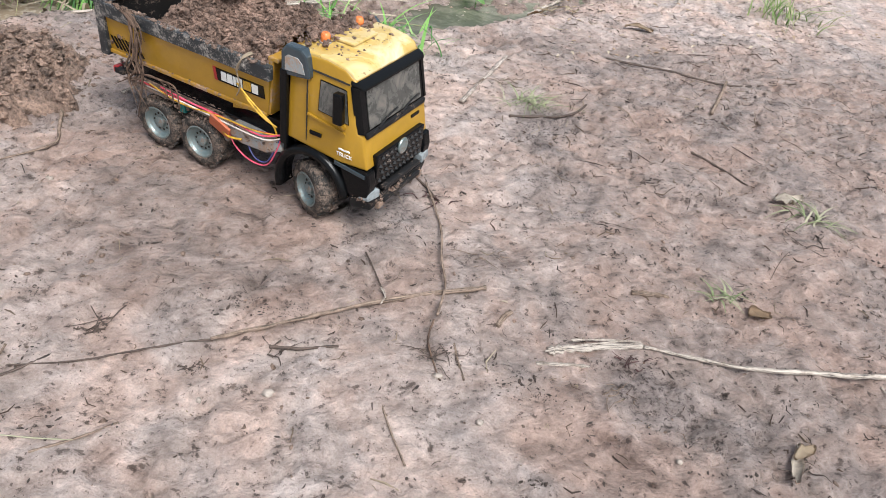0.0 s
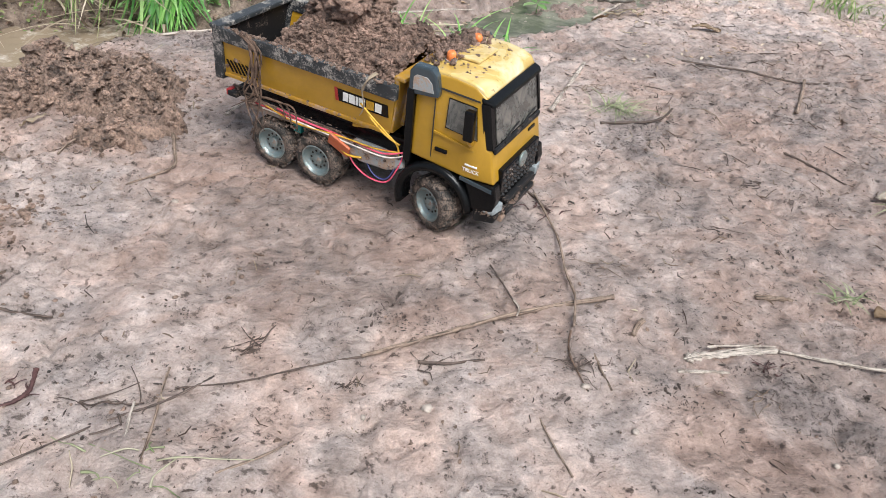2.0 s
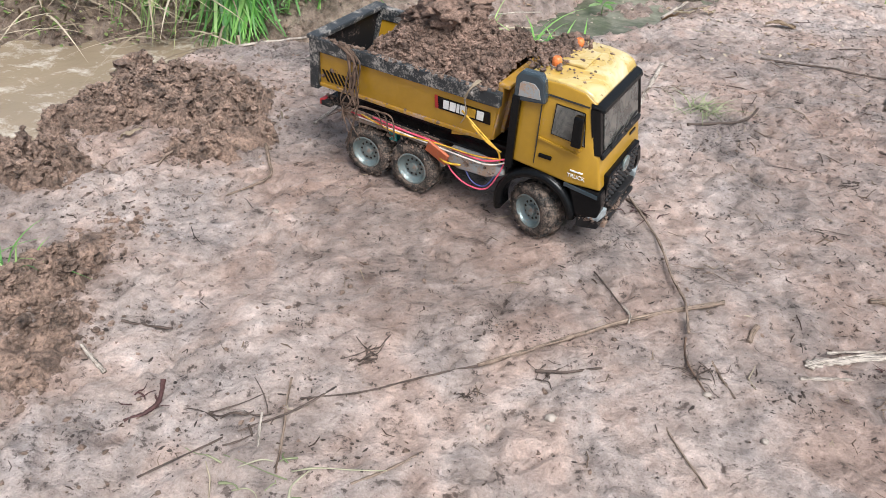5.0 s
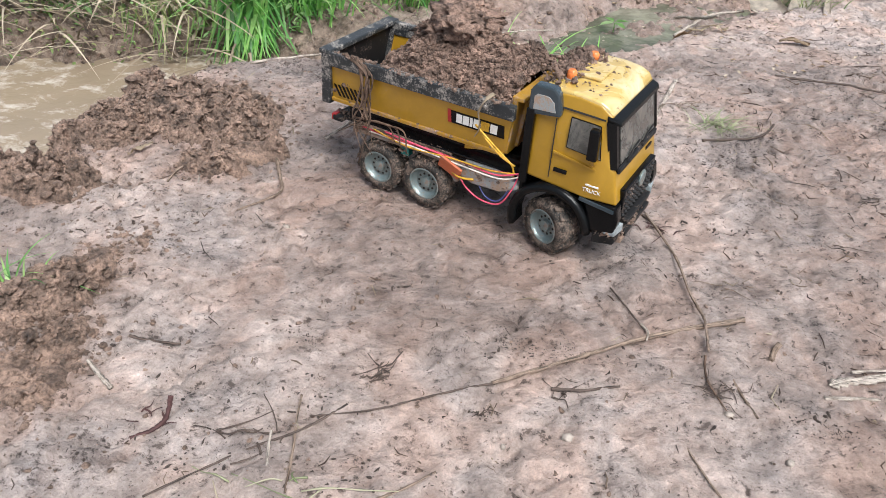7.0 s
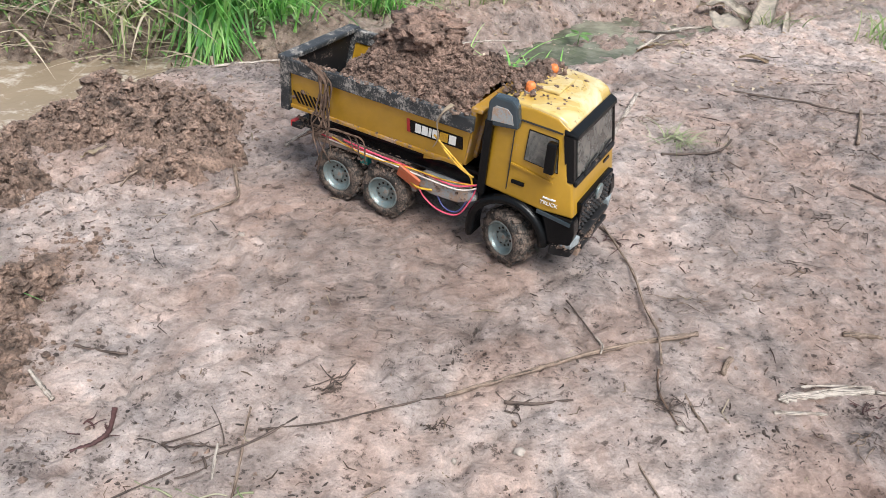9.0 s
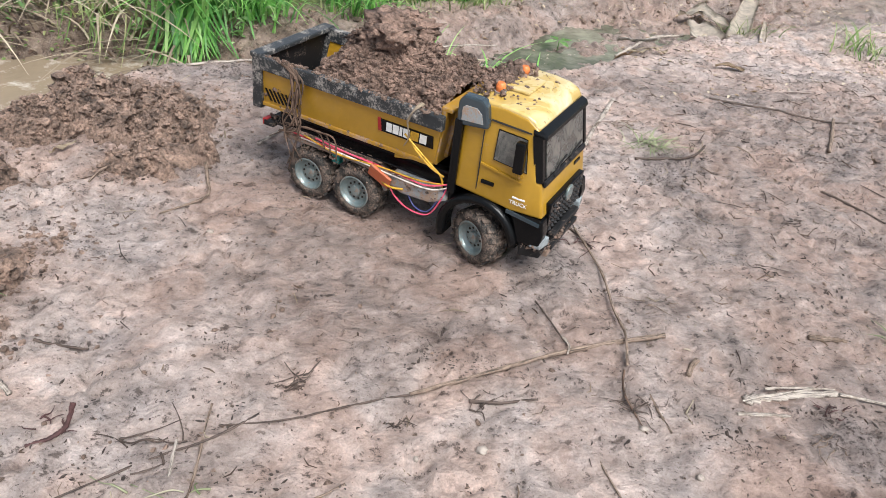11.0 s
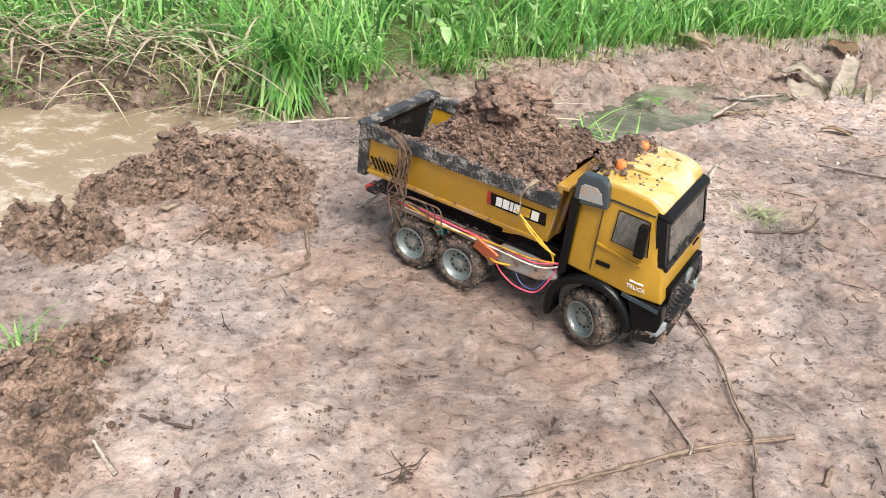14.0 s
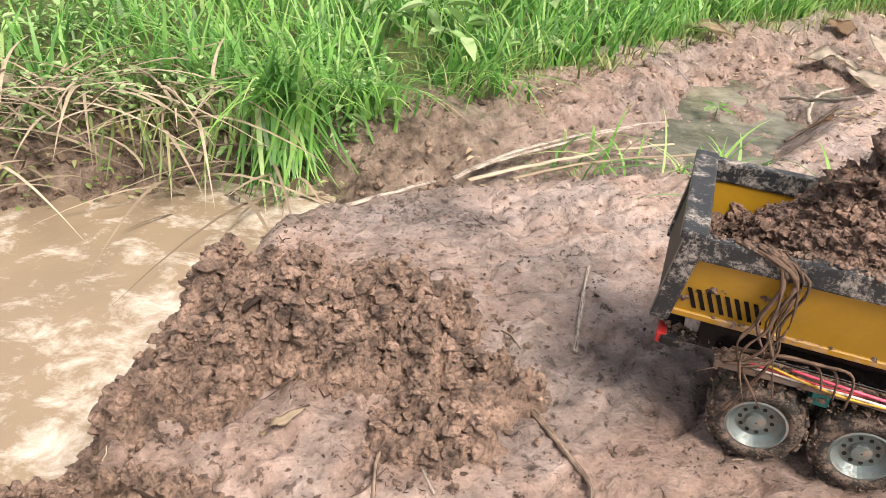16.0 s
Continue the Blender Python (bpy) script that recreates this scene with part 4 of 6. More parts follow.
        part("floor_gusset", prism([(-0.136, 0.110), (-0.104, 0.117), (-0.136, 0.120)], s * 0.066, s * 0.071), YELLOW_DIRTY, bed)
        for x in (-0.104, -0.195, -0.290):
            bolt = lathe([(0.0002, 0), (0.0024, 0), (0.0018, 0.0014), (0.0002, 0.0014)], 10)
            bmesh.ops.transform(bolt, matrix=Matrix.Translation((x, s * 0.0840, 0.185)) @ Matrix.Diagonal((1, s, 1, 1)), verts=bolt.verts)
            part("rivet", bolt, RIM_GREY, bed)
        # printed panels: red bar, dark field with pale shapes, warning stripes
        part("print_field", side_plate(-0.157, -0.0775, 0.1435, 0.1625, s, 0.0010), BLACK, bed, "black printed panel")
        part("print_bar", side_plate(-0.1615, -0.1565, 0.1435, 0.1635, s, 0.0012), RED, bed)
        for i, (xa, xb) in enumerate(((-0.149, -0.1405), (-0.139, -0.130), (-0.1285, -0.1245), (-0.123, -0.114), (-0.098, -0.088))):
            part("print_mark", side_plate(xa, xb, 0.1465, 0.1600, s, 0.0016, 0.0014), WHITE, bed)
        part("print_mark", side_plate(-0.112, -0.100, 0.1465, 0.1600, s, 0.0016, 0.0014), W_YELLOW, bed)
        for i in range(8):
            part("warning_stripe", side_plate(-0.346 + 0.0070 * i, -0.3426 + 0.0070 * i, 0.127, 0.1455, s, 0.0009, -0.0075), BLACK, bed)
    part("front_wall", bevel(slab(-0.082, -0.074, -0.071, -0.063, -0.070, -0.0745, 0.070, 0.0745, 0.120, 0.204), 0.0015, 1), YELLOW_DIRTY, bed, "yellow bed front streaked with mud")
    part("front_lip", box(-0.072, -0.056, -0.0745, 0.0745, 0.199, 0.2045, 0.0015), YELLOW_DIRTY, bed)
    for y in (-0.045, 0.0, 0.045):
        part("front_rib", slab(-0.076, -0.069, -0.065, -0.059, y - 0.004, y - 0.004, y + 0.004, y + 0.004, 0.124, 0.199), YELLOW_DIRTY, bed)
    part("tailgate", bevel(slab(-0.373, -0.367, -0.364, -0.357, -0.066, -0.073, 0.066, 0.073, 0.118, 0.190), 0.001, 1), BLACK_DUSTY, bed, "black tailgate inside the bed")
    part("tailgate_rim", box(-0.370, -0.350, -0.0845, 0.0845, 0.1905, 0.1975, 0.002), RIM_GREY, bed)

    # wheels
    for s in (-1, 1):
        wheel(truck, 0.0, s * 0.0655, s, -22)
        wheel(truck, -0.192, s * 0.0655, s)
        wheel(truck, -0.272, s * 0.0655, s)

    # cables along the near side
    y = -0.0785
    runs = (
        ("red_cable", W_RED, 0.0016, [(-0.300, y, 0.095), (-0.240, y - 0.003, 0.094), (-0.180, y - 0.002, 0.096), (-0.110, y - 0.003, 0.094), (-0.050, y, 0.102)]),
        ("pink_cable", W_PINK, 0.0017, [(-0.262, y + 0.001, 0.098), (-0.200, y - 0.004, 0.097), (-0.130, y - 0.001, 0.093), (-0.080, y - 0.004, 0.093), (-0.046, y, 0.105)]),
        ("white_cable", W_WHITE, 0.0016, [(-0.290, y - 0.001, 0.092), (-0.210, y - 0.005, 0.093), (-0.140, y - 0.005, 0.090), (-0.075, y - 0.006, 0.090), (-0.046, y, 0.100)]),
        ("yellow_cable", W_YELLOW, 0.0015, [(-0.280, y - 0.002, 0.098), (-0.220, y - 0.006, 0.091), (-0.150, y - 0.004, 0.095), (-0.090, y - 0.003, 0.096), (-0.048, y, 0.103)]),
        ("yellow_cable", W_YELLOW, 0.0019, [(-0.116, -0.083, 0.156), (-0.096, -0.086, 0.144), (-0.076, -0.082, 0.126), (-0.060, -0.079, 0.112), (-0.057, -0.076, 0.094)]),
        ("yellow_cable", W_YELLOW, 0.0018, [(-0.112, -0.083, 0.153), (-0.092, -0.087, 0.138), (-0.074, -0.083, 0.122), (-0.056, -0.078, 0.112)]),
        ("yellow_cable", W_YELLOW, 0.0022, [(-0.146, -0.083, 0.075), (-0.132, -0.085, 0.072), (-0.112, -0.084, 0.075)]),
        ("pink_cable", W_PINK, 0.0016, [(-0.140, -0.078, 0.074), (-0.125, -0.081, 0.058), (-0.100, -0.082, 0.047), (-0.072, -0.081, 0.050), (-0.056, -0.079, 0.078), (-0.050, -0.076, 0.100)]),
        ("blue_cable", W_BLUE, 0.0014, [(-0.110, -0.076, 0.070), (-0.095, -0.079, 0.053), (-0.074, -0.079, 0.053), (-0.058, -0.077, 0.082), (-0.051, -0.075, 0.102)]),
        ("black_cable", BLACK, 0.0016, [(-0.300, y + 0.004, 0.101), (-0.200, y + 0.003, 0.100), (-0.100, y + 0.003, 0.100), (-0.046, y + 0.002, 0.096)]),
    )
    for name, mat, r, pts in runs:
        part(name, tube(pts, r * 0.72, r * 0.72, 6, 5), mat, truck, "", True)
    # mud thrown on wheels, rails and bumper
    rng = np.random.default_rng(23)
    pts, sizes = [], []
    for wx in (-0.272, -0.192, 0.0):
        for s in (-1, 1):
            for _ in range(120):
                a, q = rng.random() * 6.28, rng.random()
                if q < 0.35:
                    rr, yy = rng.uniform(0.026, 0.0375), s * (0.0655 + 0.0165)
                else:
                    rr, yy = 0.0385, s * (0.0655 + rng.uniform(-0.015, 0.016))
                pts.append((wx + rr * math.cos(a), yy, 0.039 + rr * math.sin(a)))
                sizes.append(0.0004 + 0.0013 * rng.random() ** 3)
    for x0, x1, y0, y1, z0, z1, count in ((-0.318, -0.05, -0.081, -0.078, 0.070, 0.091, 170), (-0.318, -0.16, -0.079, -0.062, 0.090, 0.093, 260), (-0.36, -0.30, -0.066, -0.052, 0.088, 0.097, 90), (0.088, 0.094, -0.06, 0.06, 0.040, 0.056, 90), (0.045, 0.085, -0.078, -0.068, 0.052, 0.060, 50), (-0.352, -0.07, -0.085, -0.076, 0.1945, 0.1965, 150), (-0.30, -0.10, -0.030, 0.030, 0.070, 0.098, 120), (-0.35, -0.08, -0.073, -0.070, 0.120, 0.124, 80)):
        for _ in range(count):
            pts.append((rng.uniform(x0, x1), rng.uniform(y0, y1), rng.uniform(z0, z1)))
            sizes.append(0.0007 + 0.0030 * rng.random() ** 3)
    vv, ff = scatter(clod_shapes(8, 1, 24, 0.8), pts, sizes, 24)
    ob = new("mud_splash", mesh_from("mud_splash", vv, ff, PILE_SOIL, False))
    ob.parent = truck
    tagged(ob, "dried mud caked on wheels and chassis", kind="stuff")
    # lettering on the doors
    for s in (-1, 1):
        cu = bpy.data.curves.new("door_lettering", "FONT")
        cu.body = "TRUCK"
        cu.size = 0.0074
        cu.extrude = 0.0003
        cu.align_x = "CENTER"
        tx = new("door_lettering", cu)
        cu.materials.append(WHITE)
        tx.parent = cab
        tx.matrix_basis = Matrix.Translation((0.050, s * 0.0778, 0.110)) @ (pose(0, 0, 0, 90, 0, 0) if s < 0 else pose(0, 0, 0, 90, 0, 180))
        part("lettering_bar", box(0.041, 0.058, s * 0.0775 - 0.0006, s * 0.0775 + 0.0006, 0.1185, 0.1205), WHITE, cab)
    truck.matrix_basis = pose(at[0], at[1], at[2], 0, 0, heading)
    return truck


HEAD = -29.5
hx, hy = math.cos(radians(HEAD)), math.sin(radians(HEAD))
TRUCK_AT = (-0.108 - 0.0825 * hy, 0.832 + 0.0825 * hx, 0.0)
truck = build_truck(TRUCK_AT, HEAD)
TRUCK_M = pose(*TRUCK_AT, 0, 0, HEAD)


# ---- soil in the bed ----
def build_load():
    n, m = 110, 64
    u, v = np.linspace(-0.354, -0.073, n), np.linspace(-0.0735, 0.0735, m)
    gu, gv = np.meshgrid(u, v)
    edge = np.minimum(1, np.minimum((gu + 0.360) / 0.05, np.minimum((-0.068 - gu) / 0.03, (0.078 - np.abs(gv)) / 0.03)))
    dome = np.exp(-((gu + 0.205) / 0.085) ** 2 - ((gv - 0.012) / 0.055) ** 2)
    back = smooth((gu + 0.352 - 0.05 * gv) / 0.13)
    z = 0.136 + 0.047 * back + smooth((0.0735 - np.abs(gv)) / 0.035) * (0.052 * dome * np.clip(edge, 0, 1) + 0.030 * smooth((gu + 0.17) / 0.08))
    z += 0.013 * fbm(gu, gv, 30, 4, 61) + 0.008 * np.abs(fbm(gu, gv, 70, 3, 62)) + 0.004 * fbm(gu, gv, 190, 2, 63)
    k = (np.arange(m - 1)[:, None] * n + np.arange(n - 1)[None]).ravel()
    pts = np.stack([gu.ravel(), gv.ravel(), z.ravel()], 1)
    thing = new("soil_load", mesh_from("soil_load", pts, np.stack([k, k + 1, k + n + 1, k + n], 1), LOAD_SOIL))
    tagged(thing, "heap of crumbly red-brown soil filling the dump bed", "soil")
    rng = np.random.default_rng(5)
    pick = rng.integers(0, len(pts), 15000)
    keep = rng.random(15000) < np.interp(pts[pick][:, 0], [-0.366, -0.31, -0.26], [0.25, 0.6, 1.0])
    pick = pick[keep]
    sizes = 0.0009 + 0.0042 * rng.random(len(pick)) ** 5
    lift = np.stack([np.zeros(len(pick)), np.zeros(len(pick)), 0.0004 + 0.004 * rng.random(len(pick)) ** 2], 1)
    vv, ff = scatter(clod_shapes(16, 1, 9, 1.0), pts[pick] + lift, sizes, 9, 0.85)
    c = new("crumbs", mesh_from("crumbs", vv, ff, LOAD_SOIL, False))
    c.parent = thing
    tagged(c, kind="stuff")
    # big root-bound lumps
    for (x, y, zz, sx, sy, sz, sd) in ((-0.196, 0.026, 0.246, 0.047, 0.034, 0.024, 3), (-0.232, 0.012, 0.224, 0.030, 0.030, 0.018, 4), (-0.158, 0.020, 0.226, 0.026, 0.026, 0.015, 6)):
        co, tri = clod_shapes(1, 4, sd, 0.5)[0]
        a, b, c_ = co[:, 0], co[:, 1], co[:, 2]
        det = 1 + 0.16 * fbm(a + c_, b - c_, 4, 4, sd, 0.6) + 0.10 * np.abs(fbm(a - c_, b + 0.6 * c_, 11, 3, sd + 5, 0.65))
        body = co * det[:, None] * np.array((sx, sy, sz)) + np.array((x, y, zz))
        ob = new("lump", mesh_from("lump", body, tri, LOAD_SOIL))
        ob.parent = thing
        at = body[rng.integers(0, len(body), 500)]
        vv, ff = scatter(clod_shapes(8, 1, sd + 40, 1.0), at, 0.0008 + 0.0036 * rng.random(500) ** 4, sd)
        cr = new("crumbs", mesh_from("crumbs", vv, ff, LOAD_SOIL, False))
        cr.parent = ob
        tagged(cr, kind="stuff")
    # spill on the cab roof
    pts2, s2 = [], []
    for _ in range(900):
        x, y = rng.normal(-0.028, 0.012), rng.normal(0.012, 0.030)
        if abs(y) < 0.066 and -0.07 < x < 0.05:
            s = 0.0008 + 0.0034 * rng.random() ** 3
            pts2.append((x, y, (0.231 if x > -0.03 else 0.227) + s * 0.4 + 0.006 * max(0, rng.normal(0.3, 0.4)) * (x < -0.01)))
            s2.append(s)
    for _ in range(60):
        x, y = rng.uniform(-0.02, 0.034), rng.uniform(-0.055, 0.06)
        pts2.append((x, y, float(np.interp(x, [-0.03, 0.012, 0.034], [0.2290, 0.2296, 0.2270]))))
        s2.append(0.0007 + 0.0018 * rng.random() ** 2)
    vv, ff = scatter(clod_shapes(8, 2, 12, 0.8), pts2, s2, 12)
    sp = new("soil_spill", mesh_from("soil_spill", vv, ff, LOAD_SOIL))
    tagged(sp, "loose soil crumbs spilled over the cab roof", "soil", kind="stuff")
    co, tri = clod_shapes(1, 3, 21, 0.4)[0]
    lp = new("soil_lump", mesh_from("soil_lump", co * np.array((0.013, 0.012, 0.009)) + np.array((-0.022, 0.047, 0.236)), tri, LOAD_SOIL))
    tagged(lp, "dark lump of soil lying on the cab roof", "soil")
    for ob in (thing, sp, lp):
        ob.matrix_basis = TRUCK_M


build_load()


def build_roots():
    """Roots and grass strips that hang over the bed's side and from the rail."""
    rng = random.Random(3)
    root = new("root_tangle")
    tagged(root, "tangle of muddy brown roots hanging from the bed side", "roots")
    for i in range(10):
        x = -0.290 + rng.uniform(-0.008, 0.010)
        y = -0.086 - rng.uniform(0, 0.006)
        end = rng.uniform(0.035, 0.110)
        pts = [(x - 0.02 + rng.uniform(-0.02, 0.01), -0.080, 0.197), (x + rng.uniform(-0.006, 0.006), -0.0885, 0.182), (x + rng.uniform(-0.008, 0.008), y, 0.140), (x + rng.uniform(-0.014, 0.012), y - 0.003, 0.112), (x + rng.uniform(-0.045, 0.03), y - rng.uniform(0, 0.006), end)]
        part("root", tube(pts, 0.0024 if i < 4 else 0.0013, 0.0007, 5, 5, 0.4, i), ROOT, root, "", True)
    for i in range(3):
        pts = [(-0.292 + rng.uniform(-0.02, 0.02), -0.086, 0.110), (-0.270 + 0.01 * i, -0.088, 0.116), (-0.248 + 0.012 * i, -0.086, 0.112), (-0.240 + 0.01 * i, -0.086, 0.092 - 0.006 * i)]
        part("root", tube(pts, 0.0016, 0.0008, 5, 5, 0.2, i + 20), ROOT, root, "", True)
    root.matrix_basis = TRUCK_M
    strip = part("grass_strip", tube([(-0.100, -0.072, 0.199), (-0.102, -0.0870, 0.196), (-0.110, -0.0890, 0.178), (-0.108, -0.0865, 0.156), (-0.115, -0.086, 0.140)], 0.0032, 0.0016, 6, 5, 0.2, 5, flat=0.4), STRAW, None, "", True)
    tagged(strip, "pale torn grass strip draped over the bed side", "grass strip")
    strip.matrix_basis = TRUCK_M
    rng2 = np.random.default_rng(17)
    pts = np.stack([rng2.uniform(-0.312, -0.160, 260), rng2.uniform(-0.079, -0.064, 260), np.full(260, 0.0920)], 1)
    vv, ff = scatter(clod_shapes(5, 1, 14), pts, 0.0015 + 0.004 * rng2.random(260) ** 2, 14)
    ob = new("mud_crumbs", mesh_from("mud_crumbs", vv, ff, PILE_SOIL))
    tagged(ob, "mud crumbs lying along the truck's side rail", "mud", kind="stuff")
    ob.matrix_basis = TRUCK_M


build_roots()


# ---- sticks and litter on the mud ----
def lay(points, r, lift=0.0):
    """Rests a line of places on the ground, bridging its small dips."""
    run = spline([(x, y, 0.0) for x, y in points], 7)
    z = [gz(q.x, q.y) for q in run]
    n = len(z)
    top = [max(z[max(0, i - 3):i + 4]) for i in range(n)]
    return [(q.x, q.y, 0.12 * z[i] + 0.88 * sum(top[max(0, i - 6):i + 7]) / len(top[max(0, i - 6):i + 7]) - 0.0012 + r * 0.5 + lift) for i, q in enumerate(run)]


def stick(name, points, r0, r1, material, label, category="stick", knobs=0.22, seed=1, lift=0.0, sides=7, flat=1.0):
    r0, r1 = r0 * 0.68, r1 * 0.68
    ob = part(name, tube(lay(points, r0 * flat, lift), r0, r1, sides, 2, knobs, seed, flat=flat), material, None, "", True)
    return tagged(ob, label, category)


stick("stick", [(0.131, 0.715), (0.011, 0.676), (-0.103, 0.622), (-0.179, 0.586)], 0.0048, 0.0032, TWIG, "long weathered grey-brown stick lying across the mud", seed=2)
stick("stick", [(-0.178, 0.586), (-0.238, 0.564), (-0.305, 0.536), (-0.366, 0.522)], 0.0020, 0.0010, TWIG_DARK, "thin half-buried dark end of a stick", seed=3)
stick("stick", [(0.051, 0.941), (0.073, 0.837), (0.075, 0.762), (0.079, 0.707), (0.069, 0.648)], 0.0024, 0.0026, TWIG, "crooked brown stick crossing another stick", seed=4, lift=0.004)
stick("twig", [(0.030, 0.960), (0.055, 0.930), (0.072, 0.900)], 0.0034, 0.0018, TWIG_DARK, "dark wet twig stub on mud", "twig", seed=41)
stick("twig", [(-0.024, 0.769), (-0.010, 0.730), (0.005, 0.683)], 0.0014, 0.0018, TWIG_DARK, "thin dark twig tied to a stick", "twig", seed=5)
stick("stem", [(0.000, 0.690), (0.006, 0.678), (0.002, 0.664)], 0.0022, 0.0016, TWIG_PALE, "pale bark wrap round a stick", "bark", seed=6, lift=0.005)
stick("twig", [(0.066, 0.644), (0.060, 0.610), (0.073, 0.556)], 0.0022, 0.0012, ROOT, "dark muddy root end on mud", "twig", seed=7)
stick("twig", [(0.090, 0.612), (0.094, 0.585), (0.100, 0.556)], 0.0020, 0.0018, TWIG, "short straw-brown twig on mud", "twig", seed=8)
stick("wood_splinter", [(0.201, 0.617), (0.255, 0.627), (0.318, 0.636)], 0.0105, 0.0070, TWIG_PALE, "bleached splintered piece of wood", "wood", 0.38, 9, flat=0.45)
stick("wood_splinter", [(0.184, 0.592), (0.215, 0.594), (0.246, 0.595)], 0.0045, 0.0030, TWIG_PALE, "small bleached splinter of wood", "wood", 0.25, 10, flat=0.6)
stick("stick", [(0.318, 0.632), (0.378, 0.620), (0.445, 0.609), (0.530, 0.611), (0.640, 0.618), (0.76, 0.630)], 0.0030, 0.0062, TWIG_PALE, "long bleached stick thicker at one end", seed=11, lift=0.002)
stick("twig", [(0.194, 1.183), (0.278, 1.205), (0.320, 1.235), (0.348, 1.274)], 0.0042, 0.0030, TWIG_DARK, "bent dark twig on mud", "twig", seed=12)
stick("stick", [(0.110, 1.226), (0.150, 1.320), (0.208, 1.457)], 0.0075, 0.0055, TWIG_PALE, "flat pale split stick on mud", seed=13, flat=0.5)
stick("stick", [(0.517, 1.141), (0.550, 1.100), (0.588, 1.046)], 0.0030, 0.0022, TWIG_DARK, "thin dark stick on mud", seed=14)
stick("stick", [(0.430, 1.520), (0.560, 1.500), (0.690, 1.465), (0.860, 1.520)], 0.0032, 0.0022, TWIG_DARK, "long crooked dark stick on mud", seed=15)
stick("stick", [(0.682, 1.466), (0.640, 1.380), (0.599, 1.299)], 0.0050, 0.0060, TWIG, "grey-brown branching stick on mud", seed=16)
stick("twig", [(-0.514, 0.540), (-0.510, 0.512), (-0.519, 0.495), (-0.535, 0.483)], 0.0040, 0.0025, TWIG_RED, "dark red twig lying on mud", "twig", seed=17)
stick("stick", [(-0.619, 0.585), (-0.600, 0.566), (-0.579, 0.547)], 0.0032, 0.0044, TWIG_PALE, "short pale stick on mud", seed=18)
stick("stick", [(-0.587, 0.622), (-0.560, 0.618), (-0.528, 0.617)], 0.0028, 0.0020, TWIG_DARK, "short dark wet stick", seed=19)
stick("root", [(-0.513, 1.043), (-0.495, 0.985), (-0.485, 0.946), (-0.505, 0.915), (-0.535, 0.885)], 0.0044, 0.0020, TWIG, "crooked brown root beside the soil heap", "root", seed=20)
stick("stick", [(-0.446, 1.110), (-0.412, 1.190), (-0.380, 1.262)], 0.0040, 0.0032, TWIG_PALE, "straight pale stick on mud", seed=21)
stick("stick", [(-0.655, 0.952), (-0.650, 0.985), (-0.640, 1.015)], 0.0028, 0.0022, TWIG, "thin twig stub beside the heap", seed=22)
stick("stem", [(-0.380, 0.552), (-0.378, 0.510), (-0.375, 0.484), (-0.372, 0.430)], 0.0018, 0.0024, TWIG, "dry brown plant stem on mud", "stem", seed=23)
stick("stem", [(-0.330, 0.540), (-0.370, 0.505), (-0.430, 0.470), (-0.500, 0.420)], 0.0018, 0.0014, TWIG_DARK, "long half-buried dark stem", "stem", seed=24)
stick("stem", [(-0.400, 0.500), (-0.398, 0.480), (-0.394, 0.455)], 0.0022, 0.0024, TWIG_PALE, "short pale stem on mud", "stem", seed=25)
stick("reed", [(-0.085, 1.195), (-0.080, 1.300), (-0.095, 1.420), (-0.130, 1.520)], 0.0032, 0.0055, TWIG_PALE, "long pale flattened reed", "reed", seed=26, flat=0.5)
stick("stick", [(-0.040, 1.180), (-0.030, 1.240), (0.010, 1.330)], 0.0030, 0.0024, TWIG, "thin brown stick on mud", seed=27)
stick("stick", [(0.60, 0.52), (0.61, 0.56), (0.60, 0.60)], 0.0022, 0.0018, TWIG_PALE, "thin curved pale stem", seed=28)
stick("twig", [(0.012, 0.512), (0.024, 0.478), (0.040, 0.440)], 0.0014, 0.0018, TWIG, "thin brown twig on mud", "twig", seed=29)
stick("twig", [(-0.30, 0.420), (-0.265, 0.440), (-0.235, 0.462)], 0.0022, 0.0014, TWIG, "short muddy twig on mud", "twig", seed=30)
stick("twig", [(0.16, 0.672), (0.150, 0.660), (0.142, 0.645)], 0.0055, 0.0045, TWIG, "stubby chip of wood", "twig", seed=31)
stick("twig", [(0.325, 0.736), (0.353, 0.734), (0.372, 0.730)], 0.0055, 0.0045, TWIG, "short thick chip of wood", "twig", seed=32)
stick("twig", [(-0.115, 0.585), (-0.083, 0.583), (-0.040, 0.590)], 0.0032, 0.0018, TWIG_DARK, "curved dark twig on mud", "twig", seed=33)
stick("wood_strip", [(-0.672, 1.490), (-0.630, 1.520), (-0.575, 1.528)], 0.0130, 0.0080, TWIG_PALE, "curled pale strip of bark", "bark", 0.15, 34, lift=0.004, flat=0.25)
stick("wood_strip", [(-0.650, 1.425), (-0.590, 1.465), (-0.520, 1.515)], 0.0060, 0.0050, TWIG_PALE, "pale split stick by the pond", "stick", 0.15, 35, flat=0.6)
for k, (a, b, c) in enumerate((((-0.47, 1.625), (-0.29, 1.745), (0.00, 1.868)), ((-0.45, 1.605), (-0.25, 1.70), (-0.03, 1.765)), ((-0.44, 1.645), (-0.30, 1.715), (-0.10, 1.80)), ((-0.38, 1.600), (-0.20, 1.665), (0.04, 1.700)))):
    stick("reed", [a, b, c], 0.0085 - 0.001 * k, 0.005, TWIG_PALE if k % 2 == 0 else STRAW, "long pale dead reed lying in the hollow", "reed", 0.1, 50 + k, lift=0.012 + 0.004 * k, flat=0.45)
